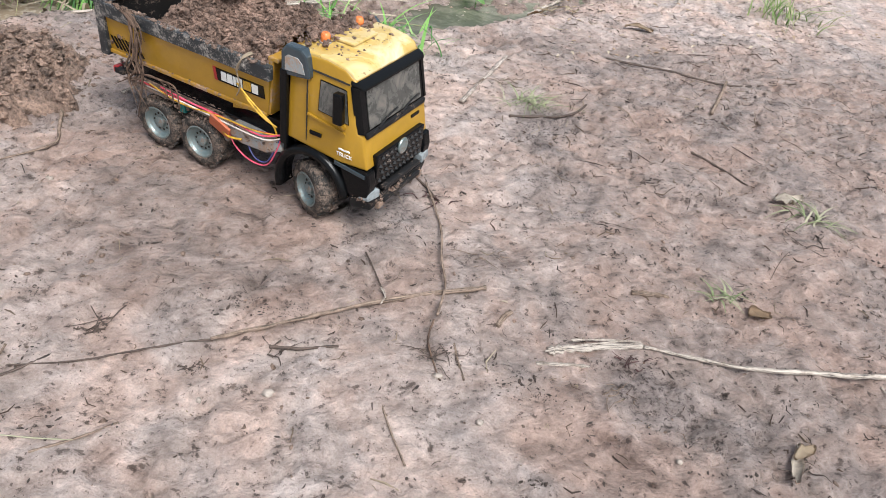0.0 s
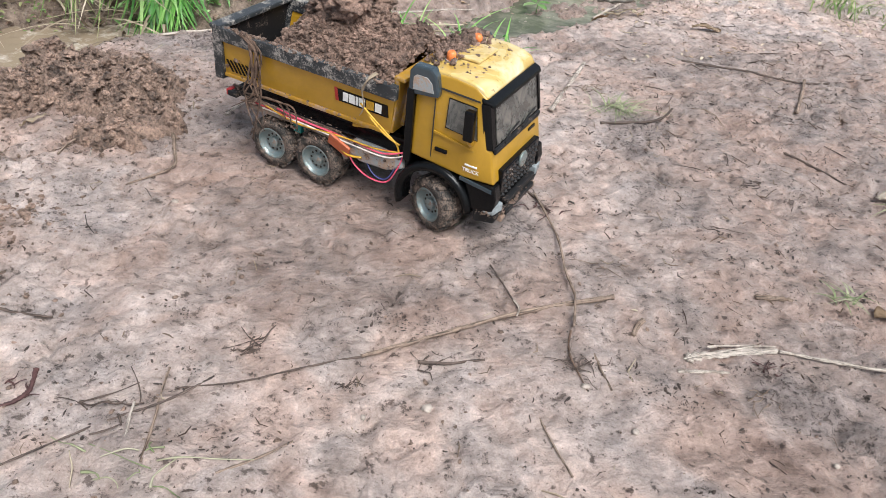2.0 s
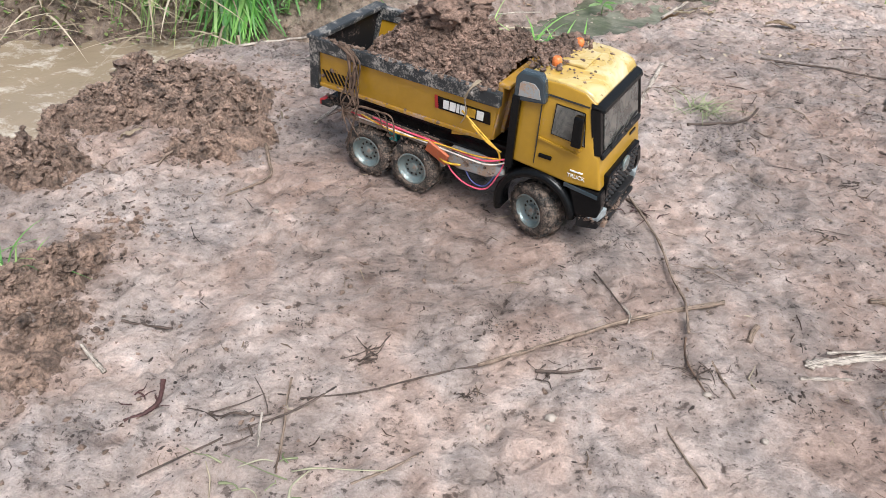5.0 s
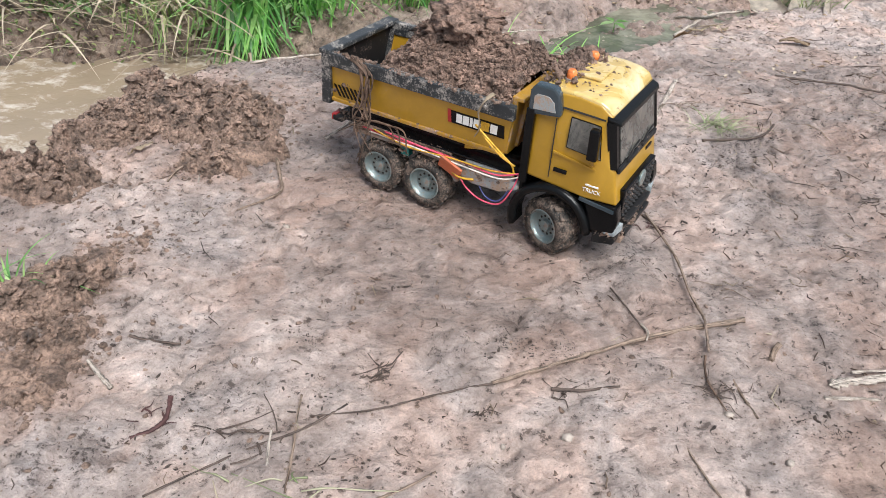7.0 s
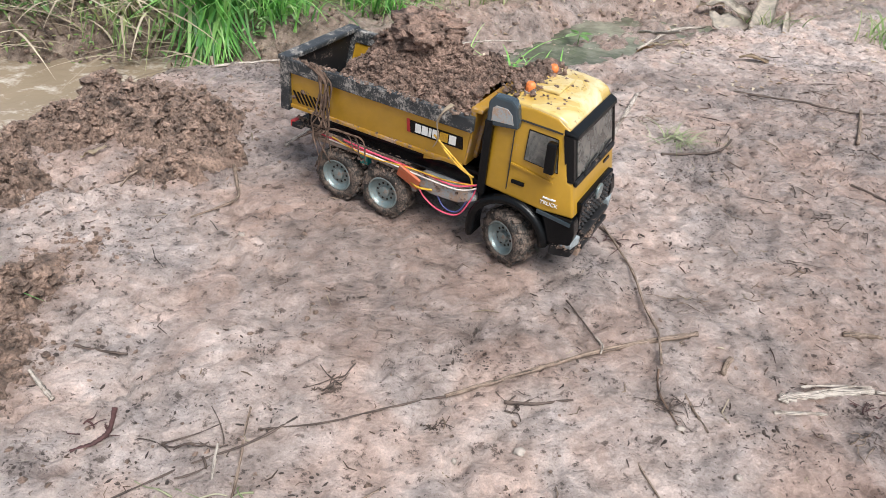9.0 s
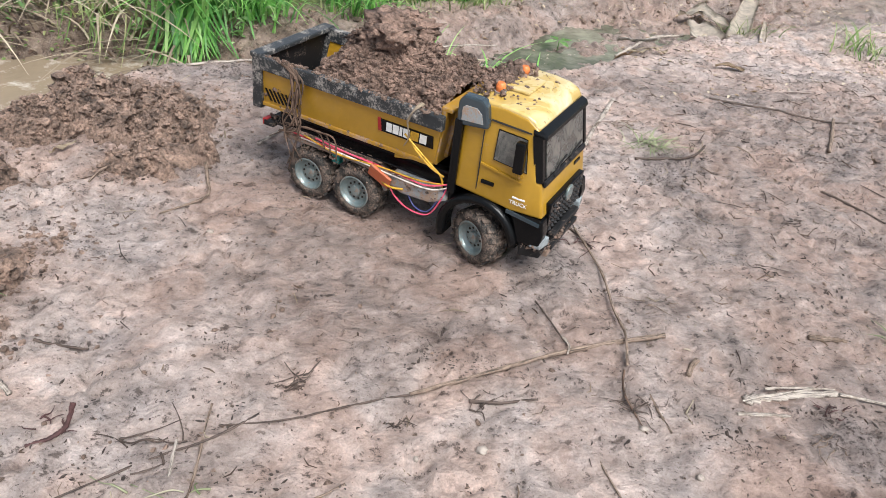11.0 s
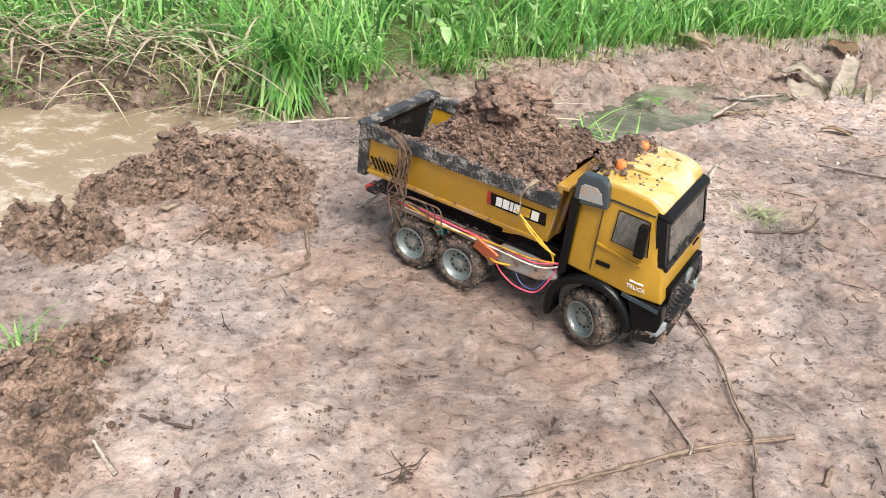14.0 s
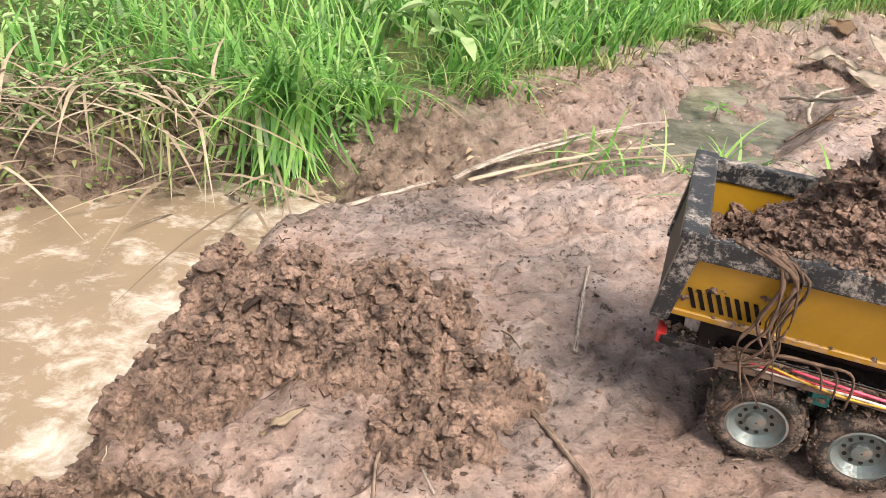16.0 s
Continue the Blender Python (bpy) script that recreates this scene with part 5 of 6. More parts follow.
stick("stick", [(0.300, 1.850), (0.355, 1.935), (0.425, 2.010), (0.530, 2.060)], 0.0070, 0.0050, TWIG_PALE, "pale crooked branch at the puddle", seed=60, lift=0.028)
stick("stick", [(0.345, 2.030), (0.372, 1.950), (0.400, 1.865)], 0.0062, 0.0050, TWIG_PALE, "short pale branch crossing another", seed=61, lift=0.034)
stick("stick", [(0.240, 1.825), (0.340, 1.885), (0.470, 1.985)], 0.0050, 0.0040, TWIG_DARK, "dark stick along the puddle edge", seed=62)
stick("stick", [(-0.36, 1.95), (-0.30, 2.01), (-0.25, 2.09)], 0.006, 0.005, TWIG, "short brown stick on the bank", seed=63)

for x, y, s in ((-0.104, 0.516, 0.0062), (0.071, 0.561, 0.0045), (-0.46, 0.86, 0.004), (0.32, 0.47, 0.004), (0.115, 0.50, 0.0035), (-0.17, 0.50, 0.0035)):
    co, tri = clod_shapes(1, 3, int(abs(x) * 1000), 0.2)[0]
    tagged(new("pebble", mesh_from("pebble", co * s * np.array((1, 0.9, 0.7)) + np.array((x, y, gz(x, y) + s * 0.35)), tri, PEBBLE)), "small pale pebble on the mud", "pebble", "pebbles")


def leaf(name, x, y, length, width, turn, material, label, lift=0.006, curl=0.3, category="dry leaf", tilt=0.0):
    """A curled leaf or sheet of bark with a raised rim and some thickness."""
    n, m = 11, 6
    bm = bmesh.new()
    grid = []
    for i in range(n):
        u = i / (n - 1)
        w = width * (math.sin(math.pi * min(1, 0.06 + 0.92 * u)) ** 0.7)
        row = []
        for j in range(m):
            v = j / (m - 1) * 2 - 1
            px, py = (u - 0.5) * length, v * w * 0.5
            pz = curl * width * (v * v * 0.5 + 0.35 * math.sin(u * 5 + turn)) + tilt * px + 0.04 * width * math.sin(9 * u + 4 * v)
            ca, sa = math.cos(turn), math.sin(turn)
            wx, wy = x + px * ca - py * sa, y + px * sa + py * ca
            row.append(bm.verts.new((wx, wy, gz(wx, wy) + lift + pz)))
        grid.append(row)
    for i in range(n - 1):
        for j in range(m - 1):
            bm.faces.new((grid[i][j], grid[i + 1][j], grid[i + 1][j + 1], grid[i][j + 1]))
    bmesh.ops.solidify(bm, geom=list(bm.faces), thickness=0.0012)
    return tagged(part(name, bm, material, None, "", True), label, category)


leaf("dry_leaf", 0.450, 0.480, 0.060, 0.012, 1.15, BARK, "pale withered leaf on the mud", 0.004, 0.5)
leaf("dry_leaf", 0.462, 0.492, 0.034, 0.014, 0.55, DRYLEAF, "small torn withered leaf on the mud", 0.007, 0.4)
leaf("dry_leaf", 0.640, 1.005, 0.075, 0.026, 0.5, BARK, "broad pale dry leaf on the mud", 0.005, 0.3)
leaf("dry_leaf", 0.490, 0.712, 0.035, 0.026, 0.2, DRYLEAF, "small pale dry leaf on mud", 0.004, 0.3)
leaf("dry_leaf", -0.722, 1.030, 0.040, 0.009, 0.35, DRYLEAF, "yellowish dead leaf lying on soil", 0.008, 0.3)
for lx, ly, ln, lt in ((0.315, 1.835, 0.050, 0.2), (0.365, 1.850, 0.060, -0.3), (0.400, 1.815, 0.045, 0.6), (0.335, 1.795, 0.055, 0.1)):
    leaf("dry_leaf", lx, ly, ln, 0.020, lt, DRYLEAF, "pale sodden leaf at the puddle edge", 0.010, 0.3)
leaf("dead_leaf", -0.784, 1.165, 0.036, 0.010, 0.6, TWIG_DARK, "dark wet leaf shard pressed into dug soil", 0.034, 0.2, "dead leaf")
leaf("dead_leaf", -0.750, 1.164, 0.032, 0.011, 0.9, TWIG_DARK, "dark folded leaf shard on dug soil", 0.034, 0.2, "dead leaf")
stick("twig", [(-0.616, 0.992), (-0.613, 0.972), (-0.609, 0.952)], 0.0022, 0.0016, TWIG_PALE, "short pale twig beside the slumped soil", "twig", seed=91)
leaf("dry_leaf", 0.560, 1.765, 0.070, 0.032, -0.2, DRYLEAF, "pale dry leaf near the puddle", 0.006, 0.3)
leaf("dry_leaf", 0.365, 2.440, 0.150, 0.055, -0.9, DRYLEAF, "curled pale leaf at the edge of the grass", 0.02, 0.35)


def bark_sheet(base, top, width, turn, curl, label, taper=0.7):
    """A torn sheet of bark with thickness that leans from its foot to its top edge, curled across."""
    rng = random.Random(int(base[0] * 1000))
    a = Vector((base[0], base[1], gz(base[0], base[1]) - 0.006))
    b = Vector(top)
    across = Vector((math.cos(turn), math.sin(turn), 0))
    out = (b - a).normalized().cross(across).normalized()
    bm = bmesh.new()
    n, m = 12, 8
    grid = []
    for i in range(n):
        u = i / (n - 1)
        wide = width * (1 + (taper - 1) * u) * (1 + 0.12 * (rng.random() - 0.5))
        row = []
        for j in range(m):
            v = j / (m - 1) * 2 - 1
            rag = (0.05 * (rng.random() - 0.5) + 0.06 * math.sin(7 * v + base[0] * 40)) * (u > 0.9)
            p = a.lerp(b, u + rag) + across * (v * wide * 0.5) + out * (curl * width * (v * v - 0.4) + 0.05 * width * math.sin(6 * u + 3 * v))
            row.append(bm.verts.new(p))
        grid.append(row)
    for i in range(n - 1):
        for j in range(m - 1):
            bm.faces.new((grid[i][j], grid[i + 1][j], grid[i + 1][j + 1], grid[i][j + 1]))
    bmesh.ops.solidify(bm, geom=list(bm.faces), thickness=0.0022)
    return tagged(part("bark_sheet", bm, BARK, None, "", True), label, "bark")


bark_sheet((0.570, 1.985), (0.580, 2.125, -0.018), 0.110, 0.15, -0.14, "broad pale curled sheet of dry bark", 0.55)
bark_sheet((0.660, 2.020), (0.830, 2.390, -0.004), 0.062, -0.35, -0.16, "long pale dry leaf sheath leaning on the bank", 0.75)
bark_sheet((0.722, 1.990), (0.780, 2.140, -0.005), 0.026, 0.20, -0.2, "narrow bleached strip of bark", 0.5)
leaf("bark_sheet", 0.690, 2.310, 0.20, 0.085, -0.45, BARK, "large curled sheet of dry bark over a dark hollow", 0.030, 0.16, "bark")
leaf("dry_leaf", -1.18, 1.86, 0.13, 0.028, -1.1, DRYLEAF, "pale dry leaf hanging on the bank", 0.02, 0.3)
leaf("dry_leaf", 0.900, 2.62, 0.13, 0.04, 0.2, DRYLEAF, "pale dry leaf on the bank", 0.02, 0.3)


def litter(count, box_, seed, smin, smax, label, material=LITTER):
    """Bits of rotten twig and chaff too small to count."""
    rng = np.random.default_rng(seed)
    x, y = rng.uniform(box_[0], box_[1], count), rng.uniform(box_[2], box_[3], count)
    keep = (fbm(x, y, 3.5, 3, seed) + rng.normal(0, 0.35, count) > -0.15) & (y < np.interp(x, NEAR_X, NEAR_Y) - 0.06)
    x, y = x[keep], y[keep]
    n = len(x)
    ln = smin + (smax - smin) * rng.random(n) ** 3.5
    r = 0.0004 + 0.0009 * rng.random(n) ** 3 + ln * 0.008
    a = rng.random(n) * 6.28
    bend = rng.normal(0, 0.5, n)
    verts, faces = [], []
    for seg in range(3):
        f = seg - 1
        ang = a + bend * f
        cx, cy = x + np.cos(ang) * ln * 0.5 * f, y + np.sin(ang) * ln * 0.5 * f
        cz = ground_z(cx, cy) + r * 0.5
        w = r * (0.55 + 0.45 * (seg == 1))
        sx, sy = -np.sin(ang), np.cos(ang)
        verts += [np.stack([cx + sx * w, cy + sy * w, cz], 1), np.stack([cx - sx * w, cy - sy * w, cz], 1), np.stack([cx, cy, cz + w * 1.3], 1)]
    v = np.stack(verts, 1).reshape(-1, 3)
    b = (np.arange(n) * 9)[:, None]
    faces = np.concatenate([b + np.array([[o, p, p + 3, o + 3]]) for s in (0, 3) for o, p in ((s, s + 1), (s + 1, s + 2), (s + 2, s))])
    ob = new("litter", mesh_from("litter", v, faces, material))
    tagged(ob, label, "litter", kind="stuff")


litter(4200, (-1.0, 1.2, 0.22, 2.1), 71, 0.002, 0.016, "dark bits of rotten twig strewn over the mud")
litter(330, (-0.9, 1.2, 0.25, 2.0), 72, 0.015, 0.060, "thin dead twigs strewn over the mud")
litter(2800, (0.20, 1.3, 0.5, 2.0), 73, 0.004, 0.026, "denser dark litter on the damp ground")
litter(520, (0.20, 1.25, 0.9, 2.0), 75, 0.015, 0.075, "dark twigs strewn over the far damp ground")
litter(420, (-1.0, 1.1, 0.25, 2.0), 74, 0.008, 0.045, "pale bits of straw on the mud", STRAW)


def strewn_crumbs(count, seed):
    rng = np.random.default_rng(seed)
    x, y = rng.uniform(-1.0, 1.1, count), rng.uniform(0.25, 1.9, count)
    w = np.exp(-((x + 0.75) / 0.25) ** 2) + 0.12
    keep = (rng.random(count) < w) & (y < np.interp(x, NEAR_X, NEAR_Y) - 0.05)
    x, y = x[keep], y[keep]
    s = 0.0009 + 0.0032 * rng.random(len(x)) ** 4
    v, f = scatter(clod_shapes(8, 1, seed, 0.9), np.stack([x, y, ground_z(x, y) + s * 0.15], 1), s, seed, 0.5)
    tagged(new("mud_crumbs", mesh_from("mud_crumbs", v, f, PILE_SOIL)), "crumbs of mud strewn over the ground", "mud", kind="stuff")


strewn_crumbs(16000, 81)


def dark_clusters(groups, seed):
    """Small dark clusters of wet crumbs and rotten bits pressed into the mud."""
    rng = np.random.default_rng(seed)
    pts, sizes = [], []
    for _ in range(groups):
        cx, cy = rng.uniform(-0.75, 1.1), rng.uniform(0.3, 1.55)
        reach = rng.uniform(0.006, 0.030)
        for _k in range(int(rng.integers(5, 26))):
            px, py = cx + rng.normal(0, reach), cy + rng.normal(0, reach * 0.5)
            s = 0.0006 + 0.0022 * rng.random() ** 4
            pts.append((px, py, gz(px, py) + s * 0.2))
            sizes.append(s)
    for cx, cy, reach in ((-0.311, 0.592, 0.014), (0.072, 0.592, 0.016), (0.290, 0.600, 0.014), (-0.160, 0.660, 0.030), (-0.150, 0.650, 0.024), (-0.165, 0.670, 0.030), (-0.105, 0.640, 0.018), (0.300, 0.880, 0.030), (0.440, 1.000, 0.030), (-0.190, 0.545, 0.008), (-0.390, 0.640, 0.014), (0.180, 0.540, 0.014), (0.330, 0.500, 0.020), (0.000, 0.830, 0.016)):
        for _k in range(90):
            px, py = cx + rng.normal(0, reach), cy + rng.normal(0, reach * 0.6)
            s = 0.0004 + 0.0011 * rng.random() ** 3
            pts.append((px, py, gz(px, py) + s * 0.2))
            sizes.append(s)
    grains = [(co * np.array((1.9, 0.8, 0.6)), tri) for co, tri in clod_shapes(8, 1, seed, 0.9)]
    v, f = scatter(grains, pts, sizes, seed, 0.5)
    tagged(new("dark_crumbs", mesh_from("dark_crumbs", v, f, WET_SOIL)), "dark wet crumbs pressed into the mud", "mud", kind="stuff")


dark_clusters(280, 83)


def dark_flecks(count, seed):
    """Tiny dark grains of wet earth all over the mud, thicker in drifts."""
    rng = np.random.default_rng(seed)
    x, y = rng.uniform(-0.95, 1.15, count), rng.uniform(0.26, 1.8, count)
    keep = (fbm(x, y, 6, 4, seed, 0.6) + rng.normal(0, 0.12, count) > 0.10) & (y < np.interp(x, NEAR_X, NEAR_Y) - 0.05)
    x, y = x[keep], y[keep]
    s = 0.0006 + 0.0015 * rng.random(len(x)) ** 3
    grains = [(co * np.array((2.0, 0.75, 0.6)), tri) for co, tri in clod_shapes(8, 1, seed, 0.9)]
    v, f = scatter(grains, np.stack([x, y, ground_z(x, y) + s * 0.15], 1), s, seed, 0.55)
    tagged(new("dark_flecks", mesh_from("dark_flecks", v, f, WET_SOIL, False)), "dark grains of wet earth on the mud", "mud", kind="stuff")


dark_flecks(9000, 87)


def tangle(x, y, reach, count, seed, material, label, category="roots", thick=1.0):
    """A small knot of torn roots or twigs."""
    rng = random.Random(seed)
    knot = new("root_knot")
    tagged(knot, label, category)
    for k in range(count):
        a, b = rng.random() * 6.28, rng.random() * 6.28
        r = reach * rng.uniform(0.4, 1.0)
        ox, oy = x + rng.uniform(-0.7, 0.7) * reach, y + rng.uniform(-0.45, 0.45) * reach
        pts = [(ox + r * math.cos(a) * f + 0.5 * r * math.cos(b) * f * f, oy + 0.7 * r * math.sin(a) * f + 0.5 * r * math.sin(b) * f * f) for f in (0, 0.35, 0.7, 1.0)]
        pts = [(px, py, gz(px, py) + 0.001 + rng.uniform(0, 0.004)) for px, py in pts]
        part("rootlet", tube(pts, thick * rng.uniform(0.0006, 0.0013), 0.0004 * thick, 5, 4, 0.35, seed + k), material, knot, "", True)


tangle(0.455, 0.470, 0.022, 7, 630, TWIG_DARK, "dark twigs under a withered leaf")
tangle(-0.385, 0.425, 0.060, 11, 641, WILT, "uprooted pale green grass clump lying on mud", "grass clump", 1.2)
tangle(-0.311, 0.592, 0.030, 14, 611, TWIG_DARK, "knot of dark torn roots on the mud")
tangle(-0.105, 0.585, 0.032, 8, 612, TWIG_DARK, "dark branching rootlets on the mud", thick=0.8)
tangle(0.070, 0.590, 0.034, 16, 613, TWIG_DARK, "knot of muddy rootlets below a stick", thick=0.7)
tangle(0.062, 0.905, 0.034, 9, 614, TWIG_RED, "reddish brown root bits by a stick")
tangle(0.300, 0.603, 0.022, 9, 615, TWIG_RED, "reddish brown bark shreds by bleached wood")
tangle(0.275, 0.555, 0.028, 7, 616, TWIG, "loose splinters of brown wood")
tangle(0.310, 0.870, 0.030, 7, 617, TWIG_DARK, "small dark twigs on the damp mud")
tangle(0.140, 0.770, 0.034, 6, 618, TWIG, "thin crossed twigs on the mud")
tangle(0.420, 1.010, 0.030, 8, 619, TWIG_DARK, "dark rootlets on the damp mud")
tangle(-0.520, 0.515, 0.030, 8, 620, TWIG_RED, "dark red shredded bark on the mud")
tangle(0.190, 1.330, 0.060, 9, 621, TWIG, "thin grey twigs strewn beside a stick")
tangle(0.620, 0.880, 0.060, 10, 622, TWIG_DARK, "dark twigs strewn by a dry leaf")
tangle(-0.420, 0.480, 0.055, 9, 623, TWIG_DARK, "thin dark stems over uprooted grass")
tangle(-0.193, 0.545, 0.014, 7, 624, TWIG_DARK, "dark crumpled shred of bark on mud")
for k, (xa, ya, xb, yb, w) in enumerate(((0.196, 0.612, 0.300, 0.640, 0.0028), (0.230, 0.634, 0.316, 0.640, 0.0030))):
    stick("wood_splinter", [(xa, ya), ((xa + xb) / 2, (ya + yb) / 2 + 0.002), (xb, yb)], w, w * 0.5, TWIG_PALE, "long bleached splinter of torn wood", "wood", 0.3, 70 + k, lift=0.004, flat=0.6)


def bank_clods(count, seed):
    """Lumps of earth that have broken from the bank and lie in the hollow."""
    rng = np.random.default_rng(seed)
    x = rng.uniform(-1.8, 1.4, count)
    lo, hi = np.interp(x, FAR_X, FAR_Y) - 0.06, np.interp(x, TURF_X, TURF_Y) + 0.02
    y = lo + (hi - lo) * rng.random(count)
    keep = (x < -0.45) | (rng.random(count) < 0.3)
    x, y = x[keep], y[keep]
    s = 0.0013 + 0.0085 * rng.random(len(x)) ** 5
    v, f = scatter(clod_shapes(12, 1, seed, 0.7), np.stack([x, y, ground_z(x, y) + s * 0.1], 1), s, seed)
    tagged(new("bank_clods", mesh_from("bank_clods", v, f, PILE_SOIL)), "clods of earth broken from the bank", "soil", kind="stuff")


bank_clods(5200, 91)


# ---- grass, weeds and dead stalks ----
def turf_y(x):
    return np.interp(x, TURF_X, TURF_Y)


def grass_field(count, x0, x1, dy0, dy1, lmin, lmax, wmin, wmax, seed, material, label, lean=0.35, toward=None):
    rng = np.random.default_rng(seed)
    x = rng.uniform(x0, x1, count)
    y = turf_y(x) + dy0 + (dy1 - dy0) * rng.random(count) ** 1.5
    keep = (fbm(x, y, 5, 3, seed) + rng.normal(0, 0.3, count) > -0.25) & (rng.random(count) < np.interp(x, [-1.0, -0.75], [0.4, 1.0]))
    x, y = x[keep], y[keep]
    n = len(x)
    roots = np.stack([x, y, ground_z(x, y) - 0.004], 1)
    ang = rng.random(n) * 6.28 if toward is None else rng.normal(toward, 0.7, n)
    v, f = blades(roots, rng.uniform(lmin, lmax, n), rng.uniform(wmin, wmax, n), rng.uniform(0, lean, n), rng.uniform(0.15, 0.75, n), ang)
    tagged(new("grass", mesh_from("grass", v, f, material)), label, "grass", kind="stuff")


grass_field(15000, -2.2, 2.6, 0.0, 1.0, 0.06, 0.20, 0.004, 0.011, 201, GRASS, "dense bright green grass on the bank")
grass_field(9000, -3.0, 4.0, 0.8, 2.6, 0.10, 0.24, 0.005, 0.010, 202, GRASS, "bright green grass farther back")
grass_field(2500, -2.0, 1.6, -0.08, 0.15, 0.03, 0.09, 0.003, 0.006, 203, GRASS_DULL, "short grass at the edge of the bank")


def grass_tuft(x, y, z, spread, count, lmin, lmax, toward, seed, label, material=GRASS, width=0.006, lean=0.5, fan=0.8, hang=0.0, flop=(0.3, 1.1)):
    """A tuft whose blades are parts; a share of them hangs down over an edge."""
    rng = np.random.default_rng(seed)
    px, py = rng.normal(x, spread, count), rng.normal(y, spread * 0.6, count)
    roots = np.stack([px, py, (ground_z(px, py) if z is None else np.full(count, z)) - 0.003], 1)
    ang = rng.normal(toward, fan, count)
    length, down = rng.uniform(lmin, lmax, count), rng.random(count) < hang
    v, f = blades(roots + down[:, None] * np.array((0, 0, 0.025)), np.where(down, -0.75 * length, length), rng.uniform(width * 0.6, width * 1.2, count), np.where(down, rng.uniform(0.2, 0.7, count), rng.uniform(0.05, lean, count)), np.where(down, 0.15, rng.uniform(flop[0], flop[1], count)), np.where(down, ang + math.pi, ang), 6)
    tuft = new("grass_tuft")
    tagged(tuft, label, "grass tuft")
    per, quad = 14, f[:6]
    for k in range(count):
        ob = new("blade", mesh_from("blade", v[k * per:(k + 1) * per], quad, material))
        ob.parent = tuft


grass_tuft(-0.735, 1.765, -0.015, 0.028, 230, 0.12, 0.23, -1.6, 301, "long green grass tuft drooping over the pond", width=0.0075, lean=0.35, fan=0.6, hang=0.6)
grass_tuft(-0.60, 1.83, -0.020, 0.045, 130, 0.10, 0.18, -1.5, 302, "green grass tuft hanging over the bank", lean=0.4, hang=0.45)
grass_tuft(-0.95, 1.76, -0.030, 0.09, 90, 0.08, 0.15, -1.6, 316, "thin green grass hanging down the bank", GRASS_DULL, 0.005, 0.5, 0.7, 0.5)
grass_tuft(-0.36, 1.98, None, 0.05, 70, 0.10, 0.20, -1.3, 303, "green grass tuft on the bank edge", lean=0.4)
grass_tuft(-0.22, 1.70, None, 0.05, 26, 0.06, 0.15, -1.0, 304, "thin green sprigs in the muddy hollow", lean=0.5, fan=2)
grass_tuft(-0.05, 1.60, None, 0.05, 34, 0.06, 0.14, -1.0, 305, "green grass sprigs among dead reeds", lean=0.6, fan=2)
grass_tuft(0.00, 1.42, None, 0.03, 24, 0.05, 0.12, -1.2, 306, "small green grass tuft beside the truck's way", lean=0.6, fan=2)
grass_tuft(-0.09, 1.40, None, 0.03, 18, 0.05, 0.11, -1.2, 307, "small green grass tuft by a reed", lean=0.6, fan=2)
grass_tuft(0.24, 1.25, None, 0.022, 45, 0.02, 0.05, 0, 308, "small flattened tuft of dull grass", WILT, 0.003, 1.0, 3, flop=(0.85, 1.25))
grass_tuft(0.46, 0.735, None, 0.010, 16, 0.018, 0.042, 0, 309, "small green sprig growing from the mud", WILT, 0.0035, 0.8, 3, flop=(0.85, 1.25))
grass_tuft(0.665, 0.955, None, 0.016, 24, 0.02, 0.045, -0.5, 310, "green sprig beside a dry leaf", WILT, 0.0035, 0.9, 3, flop=(0.85, 1.25))
grass_tuft(-0.760, 0.705, None, 0.010, 14, 0.04, 0.09, 1.2, 312, "young green grass shoot in the soil", GRASS, 0.0035, 0.5, 2)
grass_tuft(0.72, 2.10, None, 0.04, 40, 0.03, 0.09, 0, 313, "thin dull sprigs by the bark", GRASS_DULL, 0.003, 0.6, 3)
grass_tuft(1.02, 2.02, None, 0.06, 60, 0.04, 0.12, 0, 314, "thin grass among straw", GRASS_DULL, 0.004, 0.8, 3)
grass_tuft(-1.42, 1.62, None, 0.06, 60, 0.06, 0.14, -1.2, 315, "green shoots at the water's edge", GRASS, 0.006, 0.6, 2)


def weeds(count, x0, x1, dy0, dy1, size, seed, label, material=WEED, zlo=0.005, zhi=0.06):
    """Many small broad leaves on short stalks."""
    rng = np.random.default_rng(seed)
    x = rng.uniform(x0, x1, count)
    y = turf_y(x) + rng.uniform(dy0, dy1, count)
    keep = fbm(x, y, 6, 3, seed) + rng.normal(0, 0.25, count) > -0.05
    x, y = x[keep], y[keep]
    n = len(x)
    z = ground_z(x, y) + rng.uniform(zlo, zhi, n)
    s = size * (0.5 + rng.random(n))
    a, tl = rng.random(n) * 6.28, rng.uniform(-0.6, 0.5, n) * (zhi > 0.01)
    u = np.array([0, 0.25, 0.6, 1.0, 0.6, 0.25])
    w = np.array([0, 0.24, 0.22, 0, -0.22, -0.24])
    dx, dy = np.cos(a)[:, None], np.sin(a)[:, None]
    px = x[:, None] + (dx * u - dy * w) * s[:, None]
    py = y[:, None] + (dy * u + dx * w) * s[:, None]
    pz = z[:, None] + (u * tl[:, None] - 0.25 * u ** 2 + 0.5 * np.abs(w)) * s[:, None]
    v = np.stack([px, py, pz], 2).reshape(-1, 3)
    b = (np.arange(n) * 6)[:, None]
    f = np.concatenate([b + np.array([[0, 1, 2, 3]]), b + np.array([[0, 3, 4, 5]])])
    tagged(new("weeds", mesh_from("weeds", v, f, material)), label, "weeds", kind="stuff")


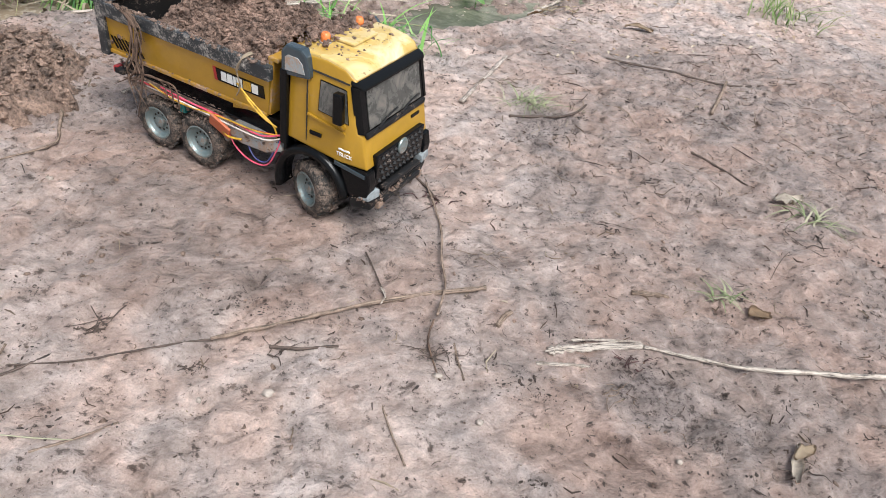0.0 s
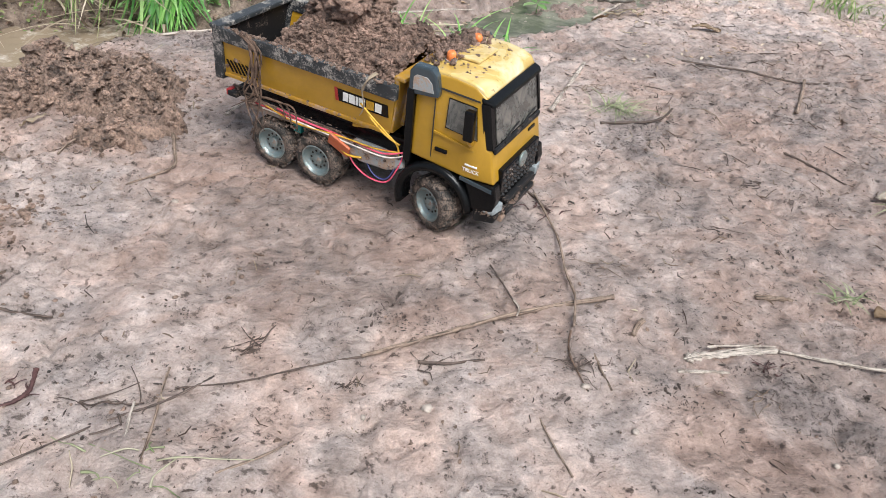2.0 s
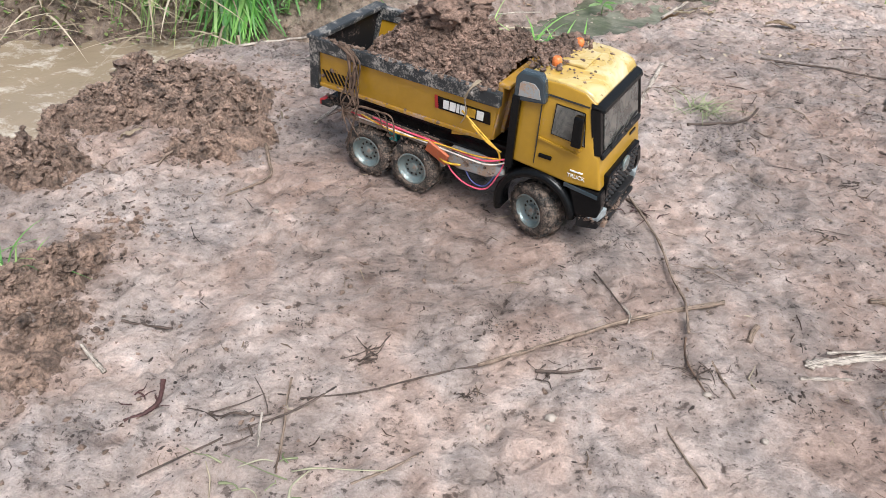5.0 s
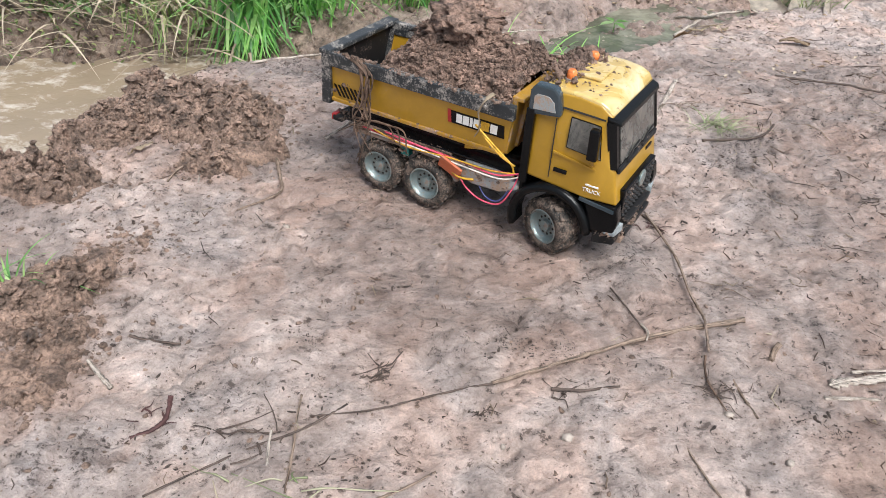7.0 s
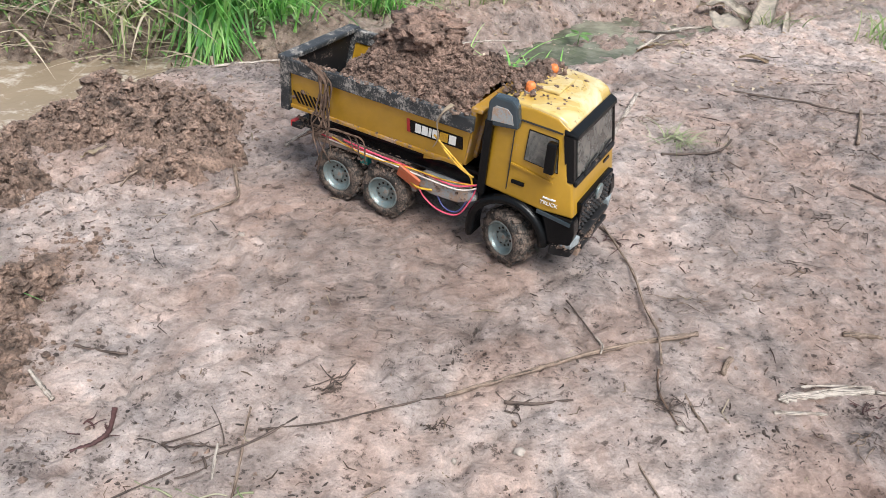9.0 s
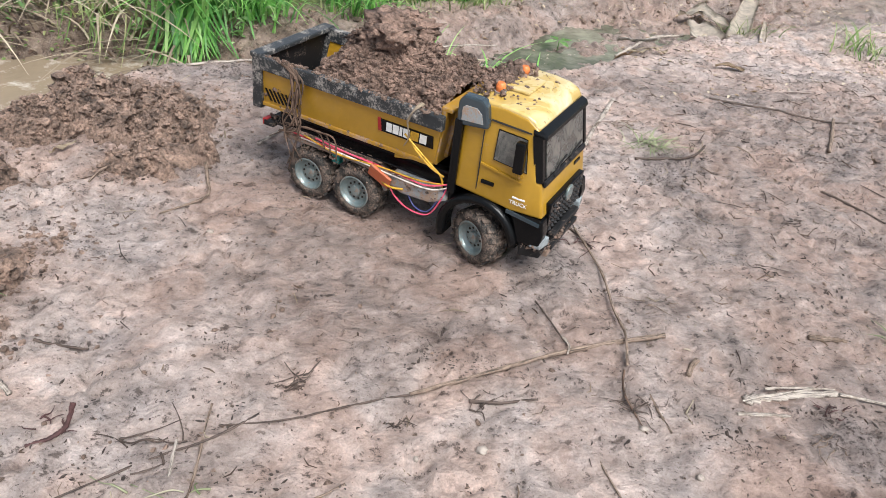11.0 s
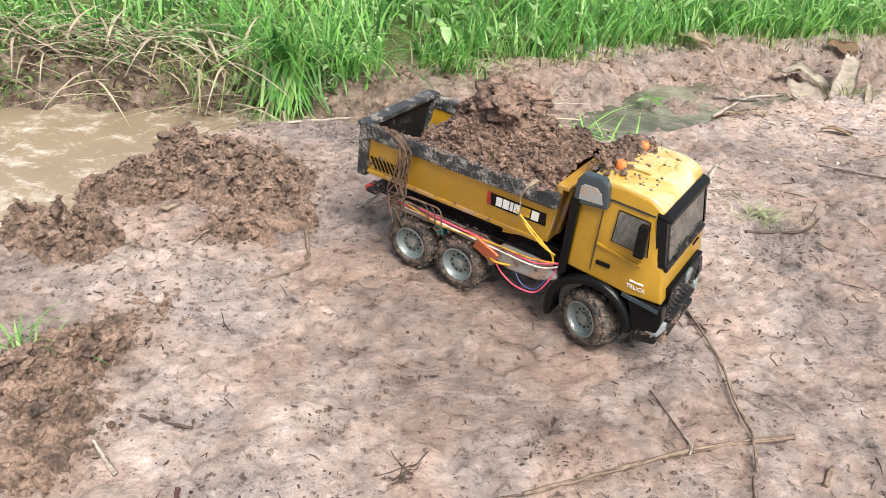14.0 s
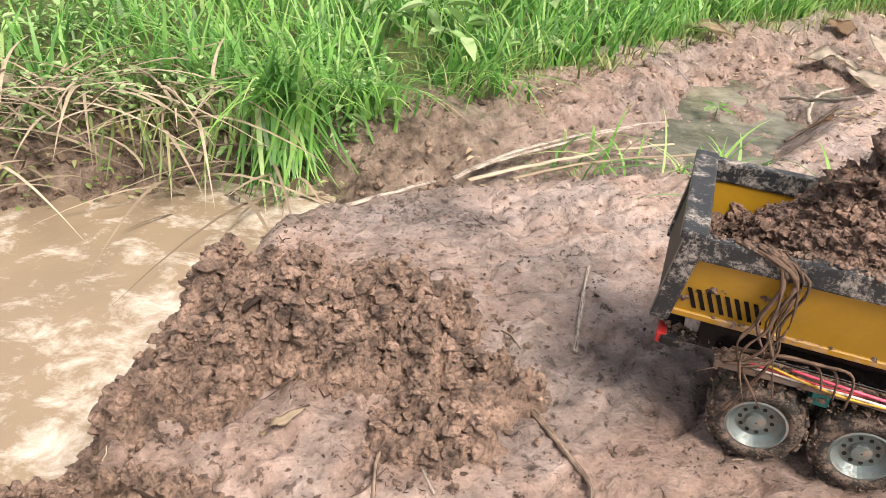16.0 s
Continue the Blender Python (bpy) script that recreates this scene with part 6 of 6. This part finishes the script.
weeds(4800, -2.0, -0.55, -0.15, 0.40, 0.019, 401, "small-leaved green weeds covering the bank")
weeds(2200, -2.0, -0.62, -0.22, 0.02, 0.012, 406, "small dull weeds growing down the bank face", GRASS_DULL, 0.0, 0.03)
weeds(1500, -0.6, 2.2, 0.02, 0.8, 0.05, 402, "broad-leaved weeds among the grass", WEED, 0.03, 0.14)
weeds(220, -2.0, 1.8, 0.15, 0.9, 0.050, 403, "large pale green leaves among the grass", WEED, 0.06, 0.16)


def dead_stalks(count, seed):
    rng = np.random.default_rng(seed)
    x = rng.uniform(-2.0, -0.72, count)
    y = turf_y(x) + rng.uniform(-0.20, 0.04, count)
    roots = np.stack([x, y, ground_z(x, y) + rng.uniform(0.0, 0.03, count)], 1)
    v, f = blades(roots, rng.uniform(0.05, 0.16, count), rng.uniform(0.004, 0.010, count), rng.uniform(0.3, 1.3, count), rng.uniform(0.7, 1.4, count), rng.normal(-1.6, 1.5, count), 7)
    tagged(new("dead_stalks", mesh_from("dead_stalks", v, f, STRAW)), "tangle of dead brown stalks hanging down the bank", "dead grass", kind="stuff")


dead_stalks(420, 501)
weeds(700, -0.42, 1.35, -0.50, -0.02, 0.013, 404, "dead leaf flakes strewn in the muddy hollow", DRYLEAF, 0.0, 0.006)
weeds(500, 0.3, 1.3, -1.0, -0.10, 0.012, 405, "dead leaf flakes strewn over the far mud", DRYLEAF, 0.0, 0.005)


def seedling(x, y, z, size, label):
    """A little water plant: three or four pale leaves on a stalk."""
    p = new("seedling")
    tagged(p, label, "plant")
    part("stem", tube([(x, y, z - 0.02), (x + 0.002, y, z + 0.03)], 0.0018, 0.0012, 5, 3), WEED, p, "", True)
    for k in range(4):
        a = k * 1.6 + 0.4
        bm = bmesh.new()
        vs = []
        for u, w in ((0.05, 0), (0.4, 0.22), (0.8, 0.16), (1.0, 0), (0.8, -0.16), (0.4, -0.22)):
            vs.append(bm.verts.new((x + (u * math.cos(a) - w * math.sin(a)) * size, y + (u * math.sin(a) + w * math.cos(a)) * size, z + 0.03 + 0.3 * size * u - 0.35 * size * u * u)))
        bm.faces.new(vs)
        bmesh.ops.solidify(bm, geom=list(bm.faces), thickness=0.0008)
        part("leaf", bm, WEED, p, "pale green leaf")


seedling(0.175, 1.99, PUDDLE_Z, 0.045, "small pale green seedling standing in the puddle")
